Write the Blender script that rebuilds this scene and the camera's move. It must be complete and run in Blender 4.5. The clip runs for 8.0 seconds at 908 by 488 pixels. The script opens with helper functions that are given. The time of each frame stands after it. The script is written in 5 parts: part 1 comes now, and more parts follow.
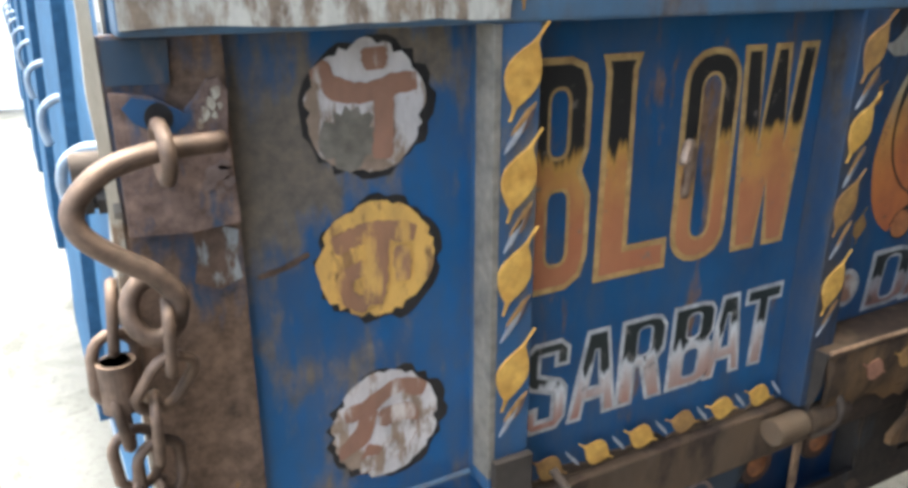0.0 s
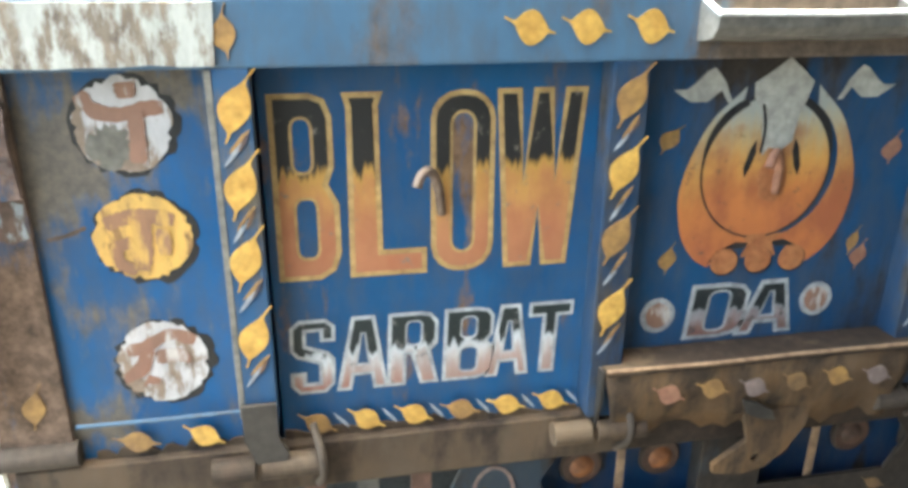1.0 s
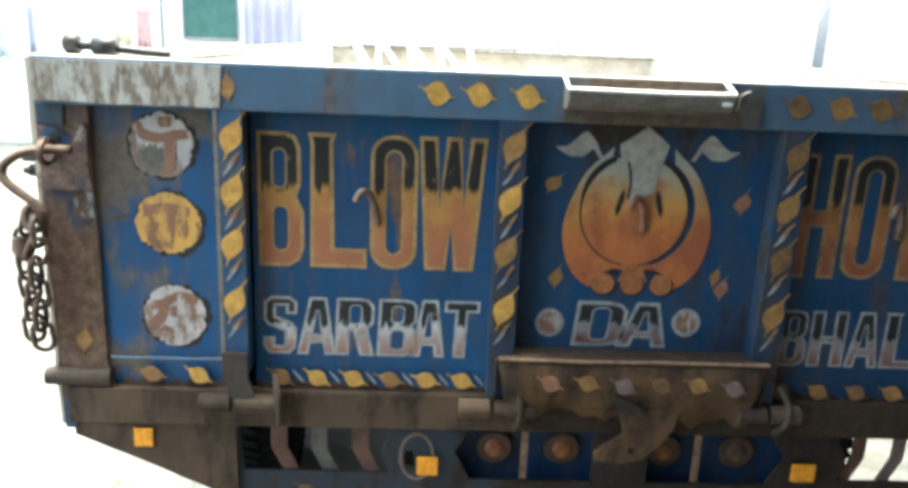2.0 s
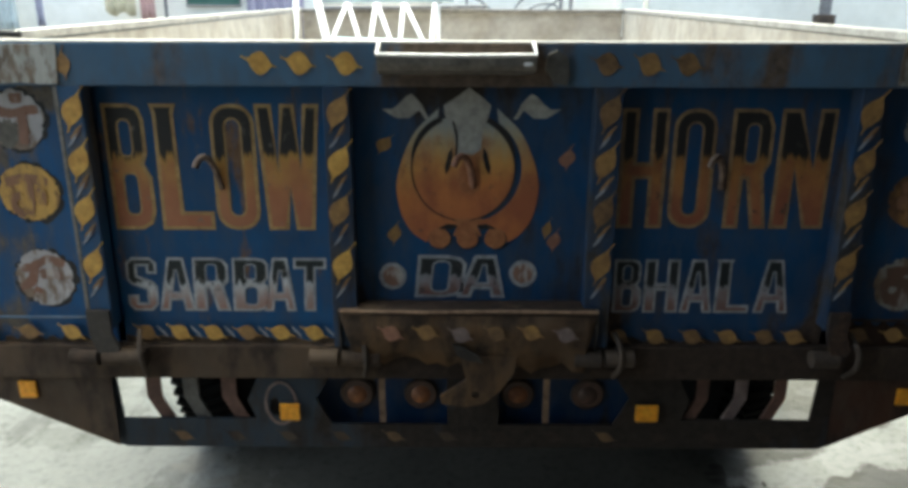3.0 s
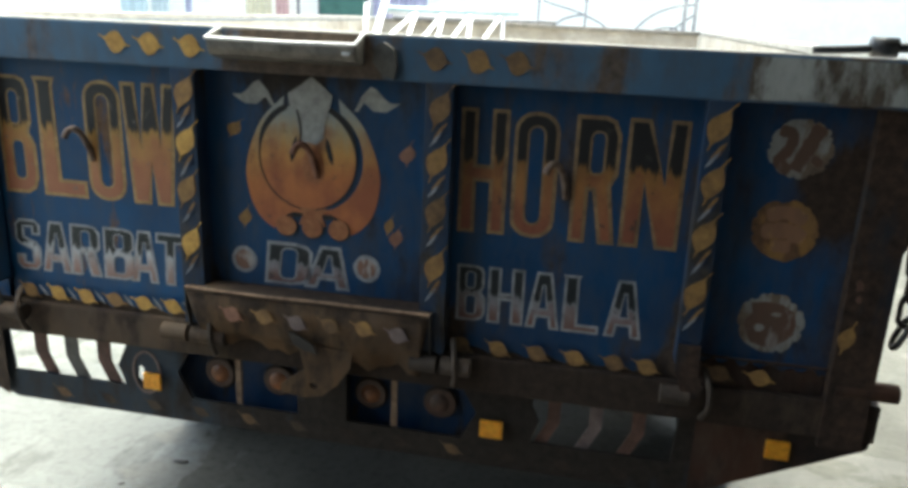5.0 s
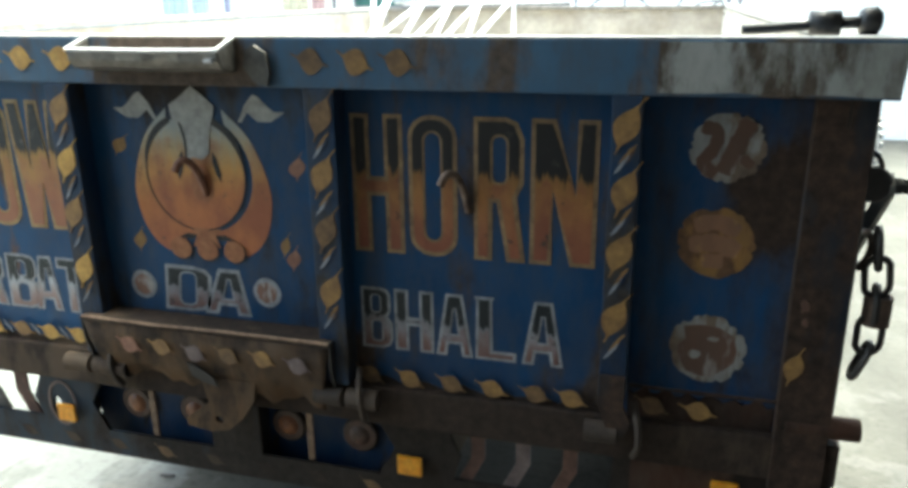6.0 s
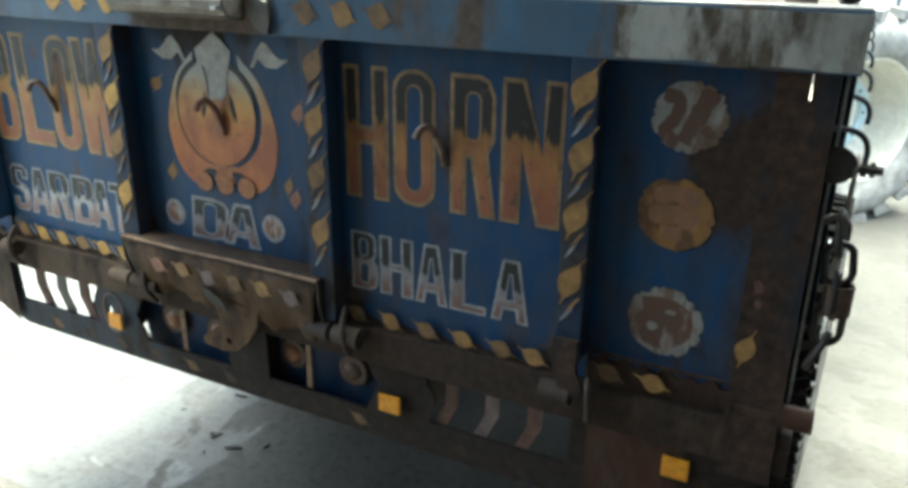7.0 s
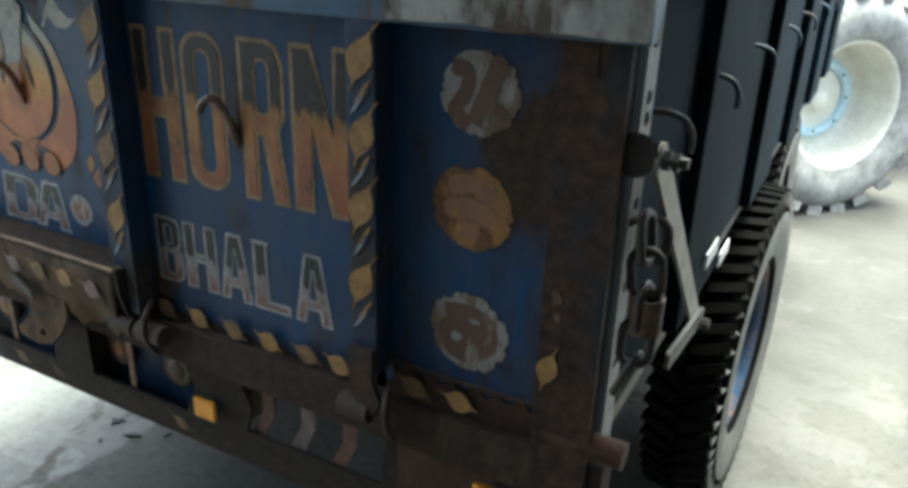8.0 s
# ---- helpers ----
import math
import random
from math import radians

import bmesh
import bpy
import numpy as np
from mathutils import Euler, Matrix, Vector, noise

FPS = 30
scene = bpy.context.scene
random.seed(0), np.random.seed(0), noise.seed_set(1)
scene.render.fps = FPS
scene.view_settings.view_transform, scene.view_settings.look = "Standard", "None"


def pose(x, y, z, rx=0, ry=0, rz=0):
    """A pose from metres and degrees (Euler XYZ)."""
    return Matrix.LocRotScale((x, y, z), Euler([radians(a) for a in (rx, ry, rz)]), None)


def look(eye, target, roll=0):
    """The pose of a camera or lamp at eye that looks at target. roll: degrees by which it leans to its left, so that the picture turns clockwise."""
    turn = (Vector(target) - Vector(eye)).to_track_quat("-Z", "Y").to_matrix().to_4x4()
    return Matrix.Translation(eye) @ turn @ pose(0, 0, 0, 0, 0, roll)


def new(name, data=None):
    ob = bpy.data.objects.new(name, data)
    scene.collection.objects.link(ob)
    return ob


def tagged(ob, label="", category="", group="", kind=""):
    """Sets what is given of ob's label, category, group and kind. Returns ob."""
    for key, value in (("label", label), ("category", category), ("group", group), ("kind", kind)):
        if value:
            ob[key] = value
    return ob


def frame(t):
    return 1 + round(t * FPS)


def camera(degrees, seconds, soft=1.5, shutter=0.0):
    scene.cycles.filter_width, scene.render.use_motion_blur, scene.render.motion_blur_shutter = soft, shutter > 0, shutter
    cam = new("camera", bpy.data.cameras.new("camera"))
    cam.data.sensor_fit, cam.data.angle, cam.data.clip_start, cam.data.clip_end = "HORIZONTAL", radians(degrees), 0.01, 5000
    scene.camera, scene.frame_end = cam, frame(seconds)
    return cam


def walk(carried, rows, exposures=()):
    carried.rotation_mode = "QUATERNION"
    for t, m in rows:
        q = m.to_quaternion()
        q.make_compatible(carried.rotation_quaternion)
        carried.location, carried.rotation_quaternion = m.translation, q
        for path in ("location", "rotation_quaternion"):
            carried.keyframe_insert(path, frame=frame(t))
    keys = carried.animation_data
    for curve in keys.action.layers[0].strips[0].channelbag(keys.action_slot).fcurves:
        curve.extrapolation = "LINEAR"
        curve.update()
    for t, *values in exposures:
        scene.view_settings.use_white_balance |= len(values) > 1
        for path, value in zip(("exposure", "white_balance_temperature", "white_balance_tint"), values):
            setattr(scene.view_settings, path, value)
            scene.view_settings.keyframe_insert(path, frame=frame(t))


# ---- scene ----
cam = camera(60.9, 8.0, soft=3.6)
METRES, EYE, TILT, LEAN, TURN = 3.2, 1.67, 0.0, 0.0, -27.8
SIDE, BACK = -1.16, -0.66
ROWS = [
    (0.0, 0.0, 0.0, 0.0, -0.29, -20.1, 0.8),
    (0.5, 0.0832, 0.0066, 0.0119, 7.55, -20.0, 3.03),
    (1.0, 0.1843, -0.0265, 0.027, 16.69, -21.38, 0.31),
    (2.5, 0.4018, -0.0994, 0.0351, 25.05, -17.76, -1.7),
    (3.0, 0.4453, -0.0771, 0.0324, 28.0, -17.85, 0.63),
    (3.5, 0.4855, -0.0417, 0.0314, 32.97, -16.94, -2.13),
    (4.0, 0.5409, -0.0092, 0.0306, 33.76, -16.78, 0.41),
    (5.5, 0.6246, 0.0883, 0.0231, 40.76, -16.28, 0.18),
    (6.0, 0.6401, 0.1344, 0.0209, 43.49, -17.52, 1.38),
    (6.5, 0.68, 0.1728, 0.0256, 50.65, -19.17, -0.65),
    (7.0, 0.712, 0.1943, 0.0188, 55.09, -20.13, 0.04),
    (7.5, 0.7216, 0.2406, 0.0117, 55.29, -20.17, 0.21),
    (8.0, 0.7259, 0.3113, 0.0078, 56.25, -21.82, -1.08),
]
EXPOSURES = [(0.0, 3.52, 6600, 0), (0.5, 4.5, 6600, -6), (1.0, 4.55, 6700, -8), (1.2, 4.58, 6700, -8), (2.3, 2.5, 6500, -8), (2.5, 1.85, 6500, -8), (3.0, 2.32, 6500, -8), (4.2, 2.38, 6550, -6),
             (5.3, 2.9, 6400, -9), (5.6, 2.72, 6350, -10), (6.0, 3.18, 6350, -10), (6.5, 3.4, 6350, -11), (7.2, 3.48, 6300, -11), (8.0, 3.25, 6250, -9)]
BETWEEN = [
    (1.2, look((-0.662, -1.087, 1.754), (-0.295, 0.766, 1.097), 1.9)),
    (2.3, look((-0.295, -1.529, 1.741), (-0.270, 0.405, 1.233), 2.3)),
    (4.2, look((0.426, -1.513, 1.792), (0.113, 0.367, 1.187), 0.1)),
    (5.3, look((0.642, -1.413, 1.719), (0.278, 0.471, 1.156), 2.6)),
]
STEPS = [(t, pose(0, 0, 0, 0, -0.8, 0) @ pose(SIDE, BACK, EYE, TILT, LEAN, TURN) @ pose(METRES * x, METRES * y, METRES * z, 90 + pitch, roll, yaw)) for t, x, y, z, yaw, pitch, roll in ROWS]
walk(cam, sorted(STEPS + BETWEEN, key=lambda row: row[0]), EXPOSURES)

# ---- world, sun and exposure ----
world = bpy.data.worlds.new("world")
scene.world = world
world.use_nodes = True
wn = world.node_tree.nodes
sky = wn.new("ShaderNodeTexSky")
sky.sky_type, sky.sun_disc = "NISHITA", False
sky.sun_elevation, sky.sun_rotation = radians(78), radians(7)
sky.air_density, sky.dust_density, sky.ozone_density = 0.7, 7.0, 0.6
world.node_tree.links.new(sky.outputs[0], wn["Background"].inputs[0])
wn["Background"].inputs[1].default_value = 0.15
sun = new("sun", bpy.data.lights.new("sun", "SUN"))
sun.data.energy, sun.data.angle, sun.data.color = 1.3, radians(30), (1.0, 0.97, 0.93)
sun.matrix_world = look((0.3, 2.3, 11.0), (0, 0, 0))


# ---- materials ----
def nodes_of(mat):
    return mat.node_tree.nodes, mat.node_tree.links


def material(name, rough=0.6, metal=0.0):
    mat = bpy.data.materials.new(name)
    mat.use_nodes = True
    n, l = nodes_of(mat)
    b = n["Principled BSDF"]
    b.inputs["Roughness"].default_value, b.inputs["Metallic"].default_value = rough, metal
    return mat, n, l, b


def noise_tex(n, l, coord, scale, detail=5.0, rough=0.6):
    t = n.new("ShaderNodeTexNoise")
    t.inputs["Scale"].default_value, t.inputs["Detail"].default_value = scale, detail
    t.inputs["Roughness"].default_value = rough
    l.new(coord, t.inputs["Vector"])
    return t.outputs["Fac"]


def ramp(n, l, fac, stops):
    r = n.new("ShaderNodeValToRGB")
    el = r.color_ramp.elements
    while len(el) < len(stops):
        el.new(0.5)
    for e, (p, c) in zip(el, stops):
        e.position = p
        e.color = (*c, 1) if len(c) == 3 else c
    l.new(fac, r.inputs["Fac"])
    return r.outputs["Color"]


def grey(v):
    return (v, v, v)


def mix(n, l, fac, a, b, mode="MIX"):
    m = n.new("ShaderNodeMix")
    m.data_type, m.blend_type = "RGBA", mode
    for sock, v in ((m.inputs[0], fac), (m.inputs[6], a), (m.inputs[7], b)):
        if isinstance(v, (int, float)):
            sock.default_value = v
        elif isinstance(v, tuple):
            sock.default_value = (*v, 1)
        else:
            l.new(v, sock)
    return m.outputs[2]


def bump(n, l, b, height, strength=0.2, dist=0.003):
    m = n.new("ShaderNodeBump")
    m.inputs["Strength"].default_value, m.inputs["Distance"].default_value = strength, dist
    l.new(height, m.inputs["Height"])
    l.new(m.outputs[0], b.inputs["Normal"])


def mapped(n, l, scale=(1, 1, 1), kind="Object"):
    c = n.new("ShaderNodeTexCoord")
    m = n.new("ShaderNodeMapping")
    m.inputs["Scale"].default_value = scale
    l.new(c.outputs[kind], m.inputs["Vector"])
    return m.outputs[0]


def worn_paint(name, light, dark, rust=0.35, rough=0.45, blobs=(), rust_low=(0.10, 0.055, 0.03), rust_high=(0.23, 0.14, 0.085), scale=9.0, soft=0.035):
    """Old paint with faded patches, grime, and rust where it has flaked. rust: the share that has gone."""
    mat, n, l, b = material(name, rough)
    b.inputs["Specular IOR Level"].default_value = 0.3
    co = mapped(n, l)
    streak = mapped(n, l, (1, 1, 0.35))
    col = ramp(n, l, noise_tex(n, l, co, 4.0), [(0.3, dark), (0.7, light)])
    dirt = ramp(n, l, noise_tex(n, l, streak, 26.0, 6, 0.7), [(0.42, grey(0)), (0.74, grey(0.5))])
    col = mix(n, l, dirt, col, (0.10, 0.082, 0.064))
    edge = 0.72 - 0.42 * rust
    flaked = noise_tex(n, l, streak, scale, 8, 0.65)
    for centre, radius, gain in blobs:
        dist = n.new("ShaderNodeVectorMath")
        dist.operation = "DISTANCE"
        l.new(mapped(n, l), dist.inputs[0])
        dist.inputs[1].default_value = centre
        near = n.new("ShaderNodeMapRange")
        near.inputs["From Min"].default_value, near.inputs["From Max"].default_value = radius, 0.0
        near.inputs["To Min"].default_value, near.inputs["To Max"].default_value = 0.0, gain
        l.new(dist.outputs["Value"], near.inputs["Value"])
        total = n.new("ShaderNodeMath")
        l.new(flaked, total.inputs[0])
        l.new(near.outputs[0], total.inputs[1])
        flaked = total.outputs[0]
    mask = ramp(n, l, flaked, [(edge - soft, grey(0)), (edge + soft, grey(1))])
    rusty = ramp(n, l, noise_tex(n, l, co, 45.0, 6, 0.7), [(0.3, rust_low), (0.7, rust_high)])
    col = mix(n, l, mask, col, rusty)
    l.new(col, b.inputs["Base Color"])
    rr = mix(n, l, mask, grey(rough), grey(0.85))
    l.new(rr, b.inputs["Roughness"])
    bump(n, l, b, noise_tex(n, l, co, 70.0, 6, 0.7), 0.35, 0.002)
    return mat


def mottled(name, a, c, scale=12.0, rough=0.7, metal=0.0, fine=90.0, strength=0.3, stretch=(1, 1, 1), spot_low=0.75):
    mat, n, l, b = material(name, rough, metal)
    co = mapped(n, l, stretch)
    col = ramp(n, l, noise_tex(n, l, co, scale, 7, 0.65), [(0.3, a), (0.7, c)])
    spot = ramp(n, l, noise_tex(n, l, co, fine, 4), [(0.35, grey(spot_low)), (0.65, grey(1.0))])
    l.new(mix(n, l, 1.0, col, spot, "MULTIPLY"), b.inputs["Base Color"])
    bump(n, l, b, noise_tex(n, l, co, fine, 5, 0.7), strength, 0.002)
    return mat


def sign_paint(name, stops, seam, wear=0.3, jag=0.10, wear_to=(0.2, 0.17, 0.14), blush=None):
    """Hand-brushed lettering: one colour above, ragged brush ends at the seam, another fading to the foot."""
    mat, n, l, b = material(name, 0.5)
    co = mapped(n, l)
    gen = mapped(n, l, (1, 1, 1), "Generated")
    sep = n.new("ShaderNodeSeparateXYZ")
    l.new(gen, sep.inputs[0])
    brush = noise_tex(n, l, mapped(n, l, (1, 1, 0.06)), 120.0, 3)
    add = n.new("ShaderNodeMath")
    add.operation = "MULTIPLY_ADD"
    l.new(brush, add.inputs[0])
    add.inputs[1].default_value = jag * 2
    l.new(sep.outputs[2], add.inputs[2])
    off = n.new("ShaderNodeMath")
    off.operation = "SUBTRACT"
    l.new(add.outputs[0], off.inputs[0])
    off.inputs[1].default_value = jag
    col = ramp(n, l, off.outputs[0], stops)
    flake = ramp(n, l, noise_tex(n, l, co, 38.0, 7, 0.7), [(0.68 - 0.2 * wear, grey(0)), (0.74 - 0.2 * wear, grey(0.8))])
    if blush:
        patch = ramp(n, l, noise_tex(n, l, mapped(n, l, (1, 1, 0.7)), 13.0, 5, 0.6), [(0.42, grey(0)), (0.62, grey(0.75))])
        body = n.new("ShaderNodeMath")
        body.operation, body.use_clamp = "LESS_THAN", True
        l.new(off.outputs[0], body.inputs[0])
        body.inputs[1].default_value = seam
        col = mix(n, l, mix(n, l, body.outputs[0], grey(0), patch), col, blush)
    col = mix(n, l, flake, col, wear_to)
    l.new(mix(n, l, 0.35, col, ramp(n, l, noise_tex(n, l, co, 14.0), [(0.3, grey(0.55)), (0.7, grey(1.0))]), "MULTIPLY"), b.inputs["Base Color"])
    bump(n, l, b, brush, 0.15, 0.001)
    return mat


BLUE = worn_paint("blue_paint", (0.014, 0.098, 0.238), (0.008, 0.052, 0.132), 0.30)
# Dark blotches below the trough and at two lower spots.
BLUE_BLOTCHED = worn_paint("dark_blotched_blue_paint", (0.012, 0.074, 0.180), (0.007, 0.040, 0.100), 0.26, 0.45, (((-0.03, 0, 1.63), 0.17, 0.34), ((0.20, 0, 1.10), 0.16, 0.16), ((-0.24, 0, 1.16), 0.10, 0.2)), (0.022, 0.019, 0.017), (0.060, 0.048, 0.040), 12.0, 0.08)
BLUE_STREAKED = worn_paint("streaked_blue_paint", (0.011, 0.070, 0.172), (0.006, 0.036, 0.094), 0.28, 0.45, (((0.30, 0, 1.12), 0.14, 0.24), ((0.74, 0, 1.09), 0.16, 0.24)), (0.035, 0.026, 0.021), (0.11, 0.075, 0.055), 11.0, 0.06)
BLUE_RUSTY = worn_paint("rusty_blue_paint", (0.014, 0.108, 0.275), (0.010, 0.066, 0.170), 0.26, rust_low=(0.085, 0.080, 0.074), rust_high=(0.20, 0.160, 0.125), scale=15.0, soft=0.06,
                        blobs=(((-1.00, 0, 1.51), 0.13, 0.22), ((-1.03, 0, 1.44), 0.09, 0.14), ((-0.97, 0, 1.47), 0.08, 0.12), ((-0.86, 0, 1.585), 0.08, 0.2), ((-0.97, 0, 1.275), 0.06, 0.18), ((-1.03, 0, 1.10), 0.08, 0.3), ((-0.84, 0, 1.44), 0.05, 0.12)))
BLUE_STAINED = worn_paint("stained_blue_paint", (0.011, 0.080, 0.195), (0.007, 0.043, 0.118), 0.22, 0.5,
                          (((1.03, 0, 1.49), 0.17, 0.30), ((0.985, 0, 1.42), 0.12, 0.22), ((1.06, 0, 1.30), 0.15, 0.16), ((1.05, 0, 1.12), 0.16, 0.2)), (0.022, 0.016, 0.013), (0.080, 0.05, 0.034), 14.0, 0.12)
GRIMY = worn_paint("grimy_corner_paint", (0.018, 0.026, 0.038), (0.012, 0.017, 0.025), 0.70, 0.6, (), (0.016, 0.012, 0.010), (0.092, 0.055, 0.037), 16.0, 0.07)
# The dark share grows towards the right and the bottom middle.
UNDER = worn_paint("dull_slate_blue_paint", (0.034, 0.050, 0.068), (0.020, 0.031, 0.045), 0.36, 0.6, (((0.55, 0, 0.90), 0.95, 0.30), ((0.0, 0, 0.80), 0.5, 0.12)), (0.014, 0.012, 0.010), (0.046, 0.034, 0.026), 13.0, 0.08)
# Darker blue than RIB_BLUE, for every rib but the first.
RIB_DIM = worn_paint("darker_blue_rib_paint", (0.018, 0.054, 0.118), (0.010, 0.032, 0.074), 0.40, 0.5, (), (0.026, 0.024, 0.022), (0.085, 0.070, 0.056), 15.0, 0.07)
# Includes one darker blotch below the latch trough.
PALE_BLUE = worn_paint("faded_blue_paint", (0.086, 0.160, 0.250), (0.056, 0.112, 0.188), 0.30, 0.4, (((-0.03, -0.045, 1.62), 0.20, 0.30),), (0.06, 0.048, 0.04), (0.17, 0.125, 0.095), 10.0, 0.07)
RIB_BLUE = worn_paint("dusty_blue_paint", (0.032, 0.105, 0.225), (0.020, 0.066, 0.145), 0.36, 0.5, (), (0.07, 0.06, 0.05), (0.17, 0.145, 0.12), 14.0, 0.07)
RIB_DARK = worn_paint("dull_old_blue_paint", (0.045, 0.085, 0.135), (0.030, 0.055, 0.090), 0.42, 0.6, (), (0.08, 0.06, 0.05), (0.20, 0.145, 0.11), 20.0, 0.08)
WORN_EDGE = mottled("dusty_worn_edge", (0.12, 0.115, 0.105), (0.27, 0.245, 0.205), 26.0, 0.75)
CREAM_CHIPPED = worn_paint("chipped_cream_paint", (0.62, 0.57, 0.47), (0.48, 0.43, 0.34), 0.46, 0.65, (), (0.16, 0.11, 0.075), (0.32, 0.23, 0.16), 30.0)
DARK_BLUE = worn_paint("dark_blue_paint", (0.010, 0.038, 0.09), (0.007, 0.026, 0.065), 0.40)
WHITE_CHIPPED = worn_paint("chipped_white_paint", (0.58, 0.58, 0.54), (0.40, 0.40, 0.37), 0.46, 0.6, (((1.0, -0.045, 1.61), 0.25, 0.08),), (0.13, 0.10, 0.08), (0.29, 0.235, 0.18), 46.0, 0.06)
# The dark share grows towards the right end of the sill.
RUST = worn_paint("rusty_steel", (0.118, 0.078, 0.048), (0.050, 0.034, 0.023), 0.40, 0.75, (((0.62, 0, 1.01), 0.95, 0.30), ((0.05, 0, 1.01), 0.45, 0.10)), (0.020, 0.016, 0.013), (0.062, 0.040, 0.028), 10.0, 0.06)
RUST_DARK = mottled("dark_rusty_steel", (0.032, 0.024, 0.019), (0.088, 0.062, 0.045), 10.0, 0.8)
DULL_STEEL = mottled("dull_grey_steel", (0.07, 0.066, 0.062), (0.18, 0.17, 0.155), 18.0, 0.6, 0.3)
STEEL = mottled("worn_steel", (0.16, 0.15, 0.14), (0.34, 0.32, 0.29), 18.0, 0.45, 0.5)
POST_RUST = worn_paint("rusted_corner_paint", (0.03, 0.09, 0.19), (0.028, 0.065, 0.13), 0.60, 0.65, (((-1.08, 0, 1.22), 0.24, 0.22), ((-1.05, 0, 1.50), 0.08, 0.2)), (0.060, 0.041, 0.030), (0.245, 0.160, 0.114), 18.0, 0.06)
HASP_RUST = worn_paint("pinkish_rusted_plate", (0.045, 0.10, 0.19), (0.04, 0.07, 0.12), 0.70, 0.7, (), (0.062, 0.042, 0.035), (0.30, 0.205, 0.17), 26.0, 0.05)
FLAKED = worn_paint("flaked_whitish_paint", (0.42, 0.44, 0.44), (0.30, 0.32, 0.33), 0.62, 0.6, (), (0.08, 0.055, 0.042), (0.20, 0.13, 0.095), 40.0)
CHAIN_STEEL = mottled("rusty_chain_steel", (0.056, 0.036, 0.026), (0.185, 0.122, 0.088), 30.0, 0.6, 0.3)
BLACK = mottled("black_paint", (0.008, 0.008, 0.010), (0.03, 0.027, 0.025), 25.0, 0.5)
YELLOW = mottled("yellow_sign_paint", (0.46, 0.24, 0.05), (0.74, 0.45, 0.11), 34.0, 0.55)
YELLOW_DULL = mottled("dull_yellow_paint", (0.20, 0.11, 0.05), (0.46, 0.26, 0.08), 40.0, 0.6)
YELLOW_FADED = mottled("faded_brownish_yellow_paint", (0.11, 0.066, 0.036), (0.29, 0.165, 0.066), 36.0, 0.65)
YELLOW_DISC = worn_paint("peeling_yellow_paint", (0.70, 0.43, 0.12), (0.60, 0.34, 0.10), 0.34, 0.5, (), (0.20, 0.12, 0.05), (0.36, 0.2, 0.09), 34.0)
WHITE_DISC = worn_paint("peeling_white_paint", (0.62, 0.59, 0.59), (0.50, 0.47, 0.47), 0.40, 0.5, (((-0.945, 0, 1.495), 0.06, 0.2), ((-0.93, 0, 1.15), 0.05, 0.1)), (0.20, 0.15, 0.11), (0.34, 0.25, 0.19), 30.0)
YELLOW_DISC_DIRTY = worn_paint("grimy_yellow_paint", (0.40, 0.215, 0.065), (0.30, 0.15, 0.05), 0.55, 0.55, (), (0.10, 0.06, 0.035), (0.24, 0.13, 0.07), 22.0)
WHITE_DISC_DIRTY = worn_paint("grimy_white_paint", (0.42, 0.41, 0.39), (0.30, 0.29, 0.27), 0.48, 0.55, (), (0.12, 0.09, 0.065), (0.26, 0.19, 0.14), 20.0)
DISC_FIGURE = worn_paint("faded_brown_figure_paint", (0.33, 0.18, 0.125), (0.24, 0.12, 0.085), 0.34, 0.55, (), (0.42, 0.38, 0.35), (0.56, 0.50, 0.46), 24.0)
DISC_FIGURE_WARM = worn_paint("faded_brown_on_yellow_paint", (0.36, 0.19, 0.11), (0.26, 0.13, 0.075), 0.36, 0.55, (), (0.50, 0.29, 0.09), (0.62, 0.38, 0.12), 24.0)
DISC_FIGURE_DULL = worn_paint("dull_red_brown_figure_paint", (0.19, 0.105, 0.072), (0.13, 0.074, 0.052), 0.28, 0.55, (), (0.24, 0.20, 0.18), (0.34, 0.30, 0.27), 24.0)
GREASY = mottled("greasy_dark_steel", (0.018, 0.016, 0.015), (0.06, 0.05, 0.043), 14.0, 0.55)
RING_STEEL = mottled("rubbed_bar_steel", (0.12, 0.070, 0.048), (0.38, 0.29, 0.23), 30.0, 0.45, 0.4)
FIGURE = mottled("brown_figure_paint", (0.22, 0.095, 0.06), (0.40, 0.20, 0.13), 30.0, 0.6)
GREY_DASH = mottled("grey_brush_paint", (0.20, 0.22, 0.27), (0.45, 0.47, 0.50), 40.0, 0.6)
OUTLINE_YELLOW = mottled("yellow_outline_paint", (0.30, 0.17, 0.07), (0.62, 0.42, 0.17), 34.0, 0.5)
# Outline of HORN, duller than OUTLINE_YELLOW.
OUTLINE_DULL = mottled("dull_yellow_outline_paint", (0.15, 0.092, 0.055), (0.46, 0.30, 0.145), 26.0, 0.55)
OUTLINE_WHITE = mottled("white_outline_paint", (0.22, 0.23, 0.25), (0.62, 0.62, 0.63), 34.0, 0.5)
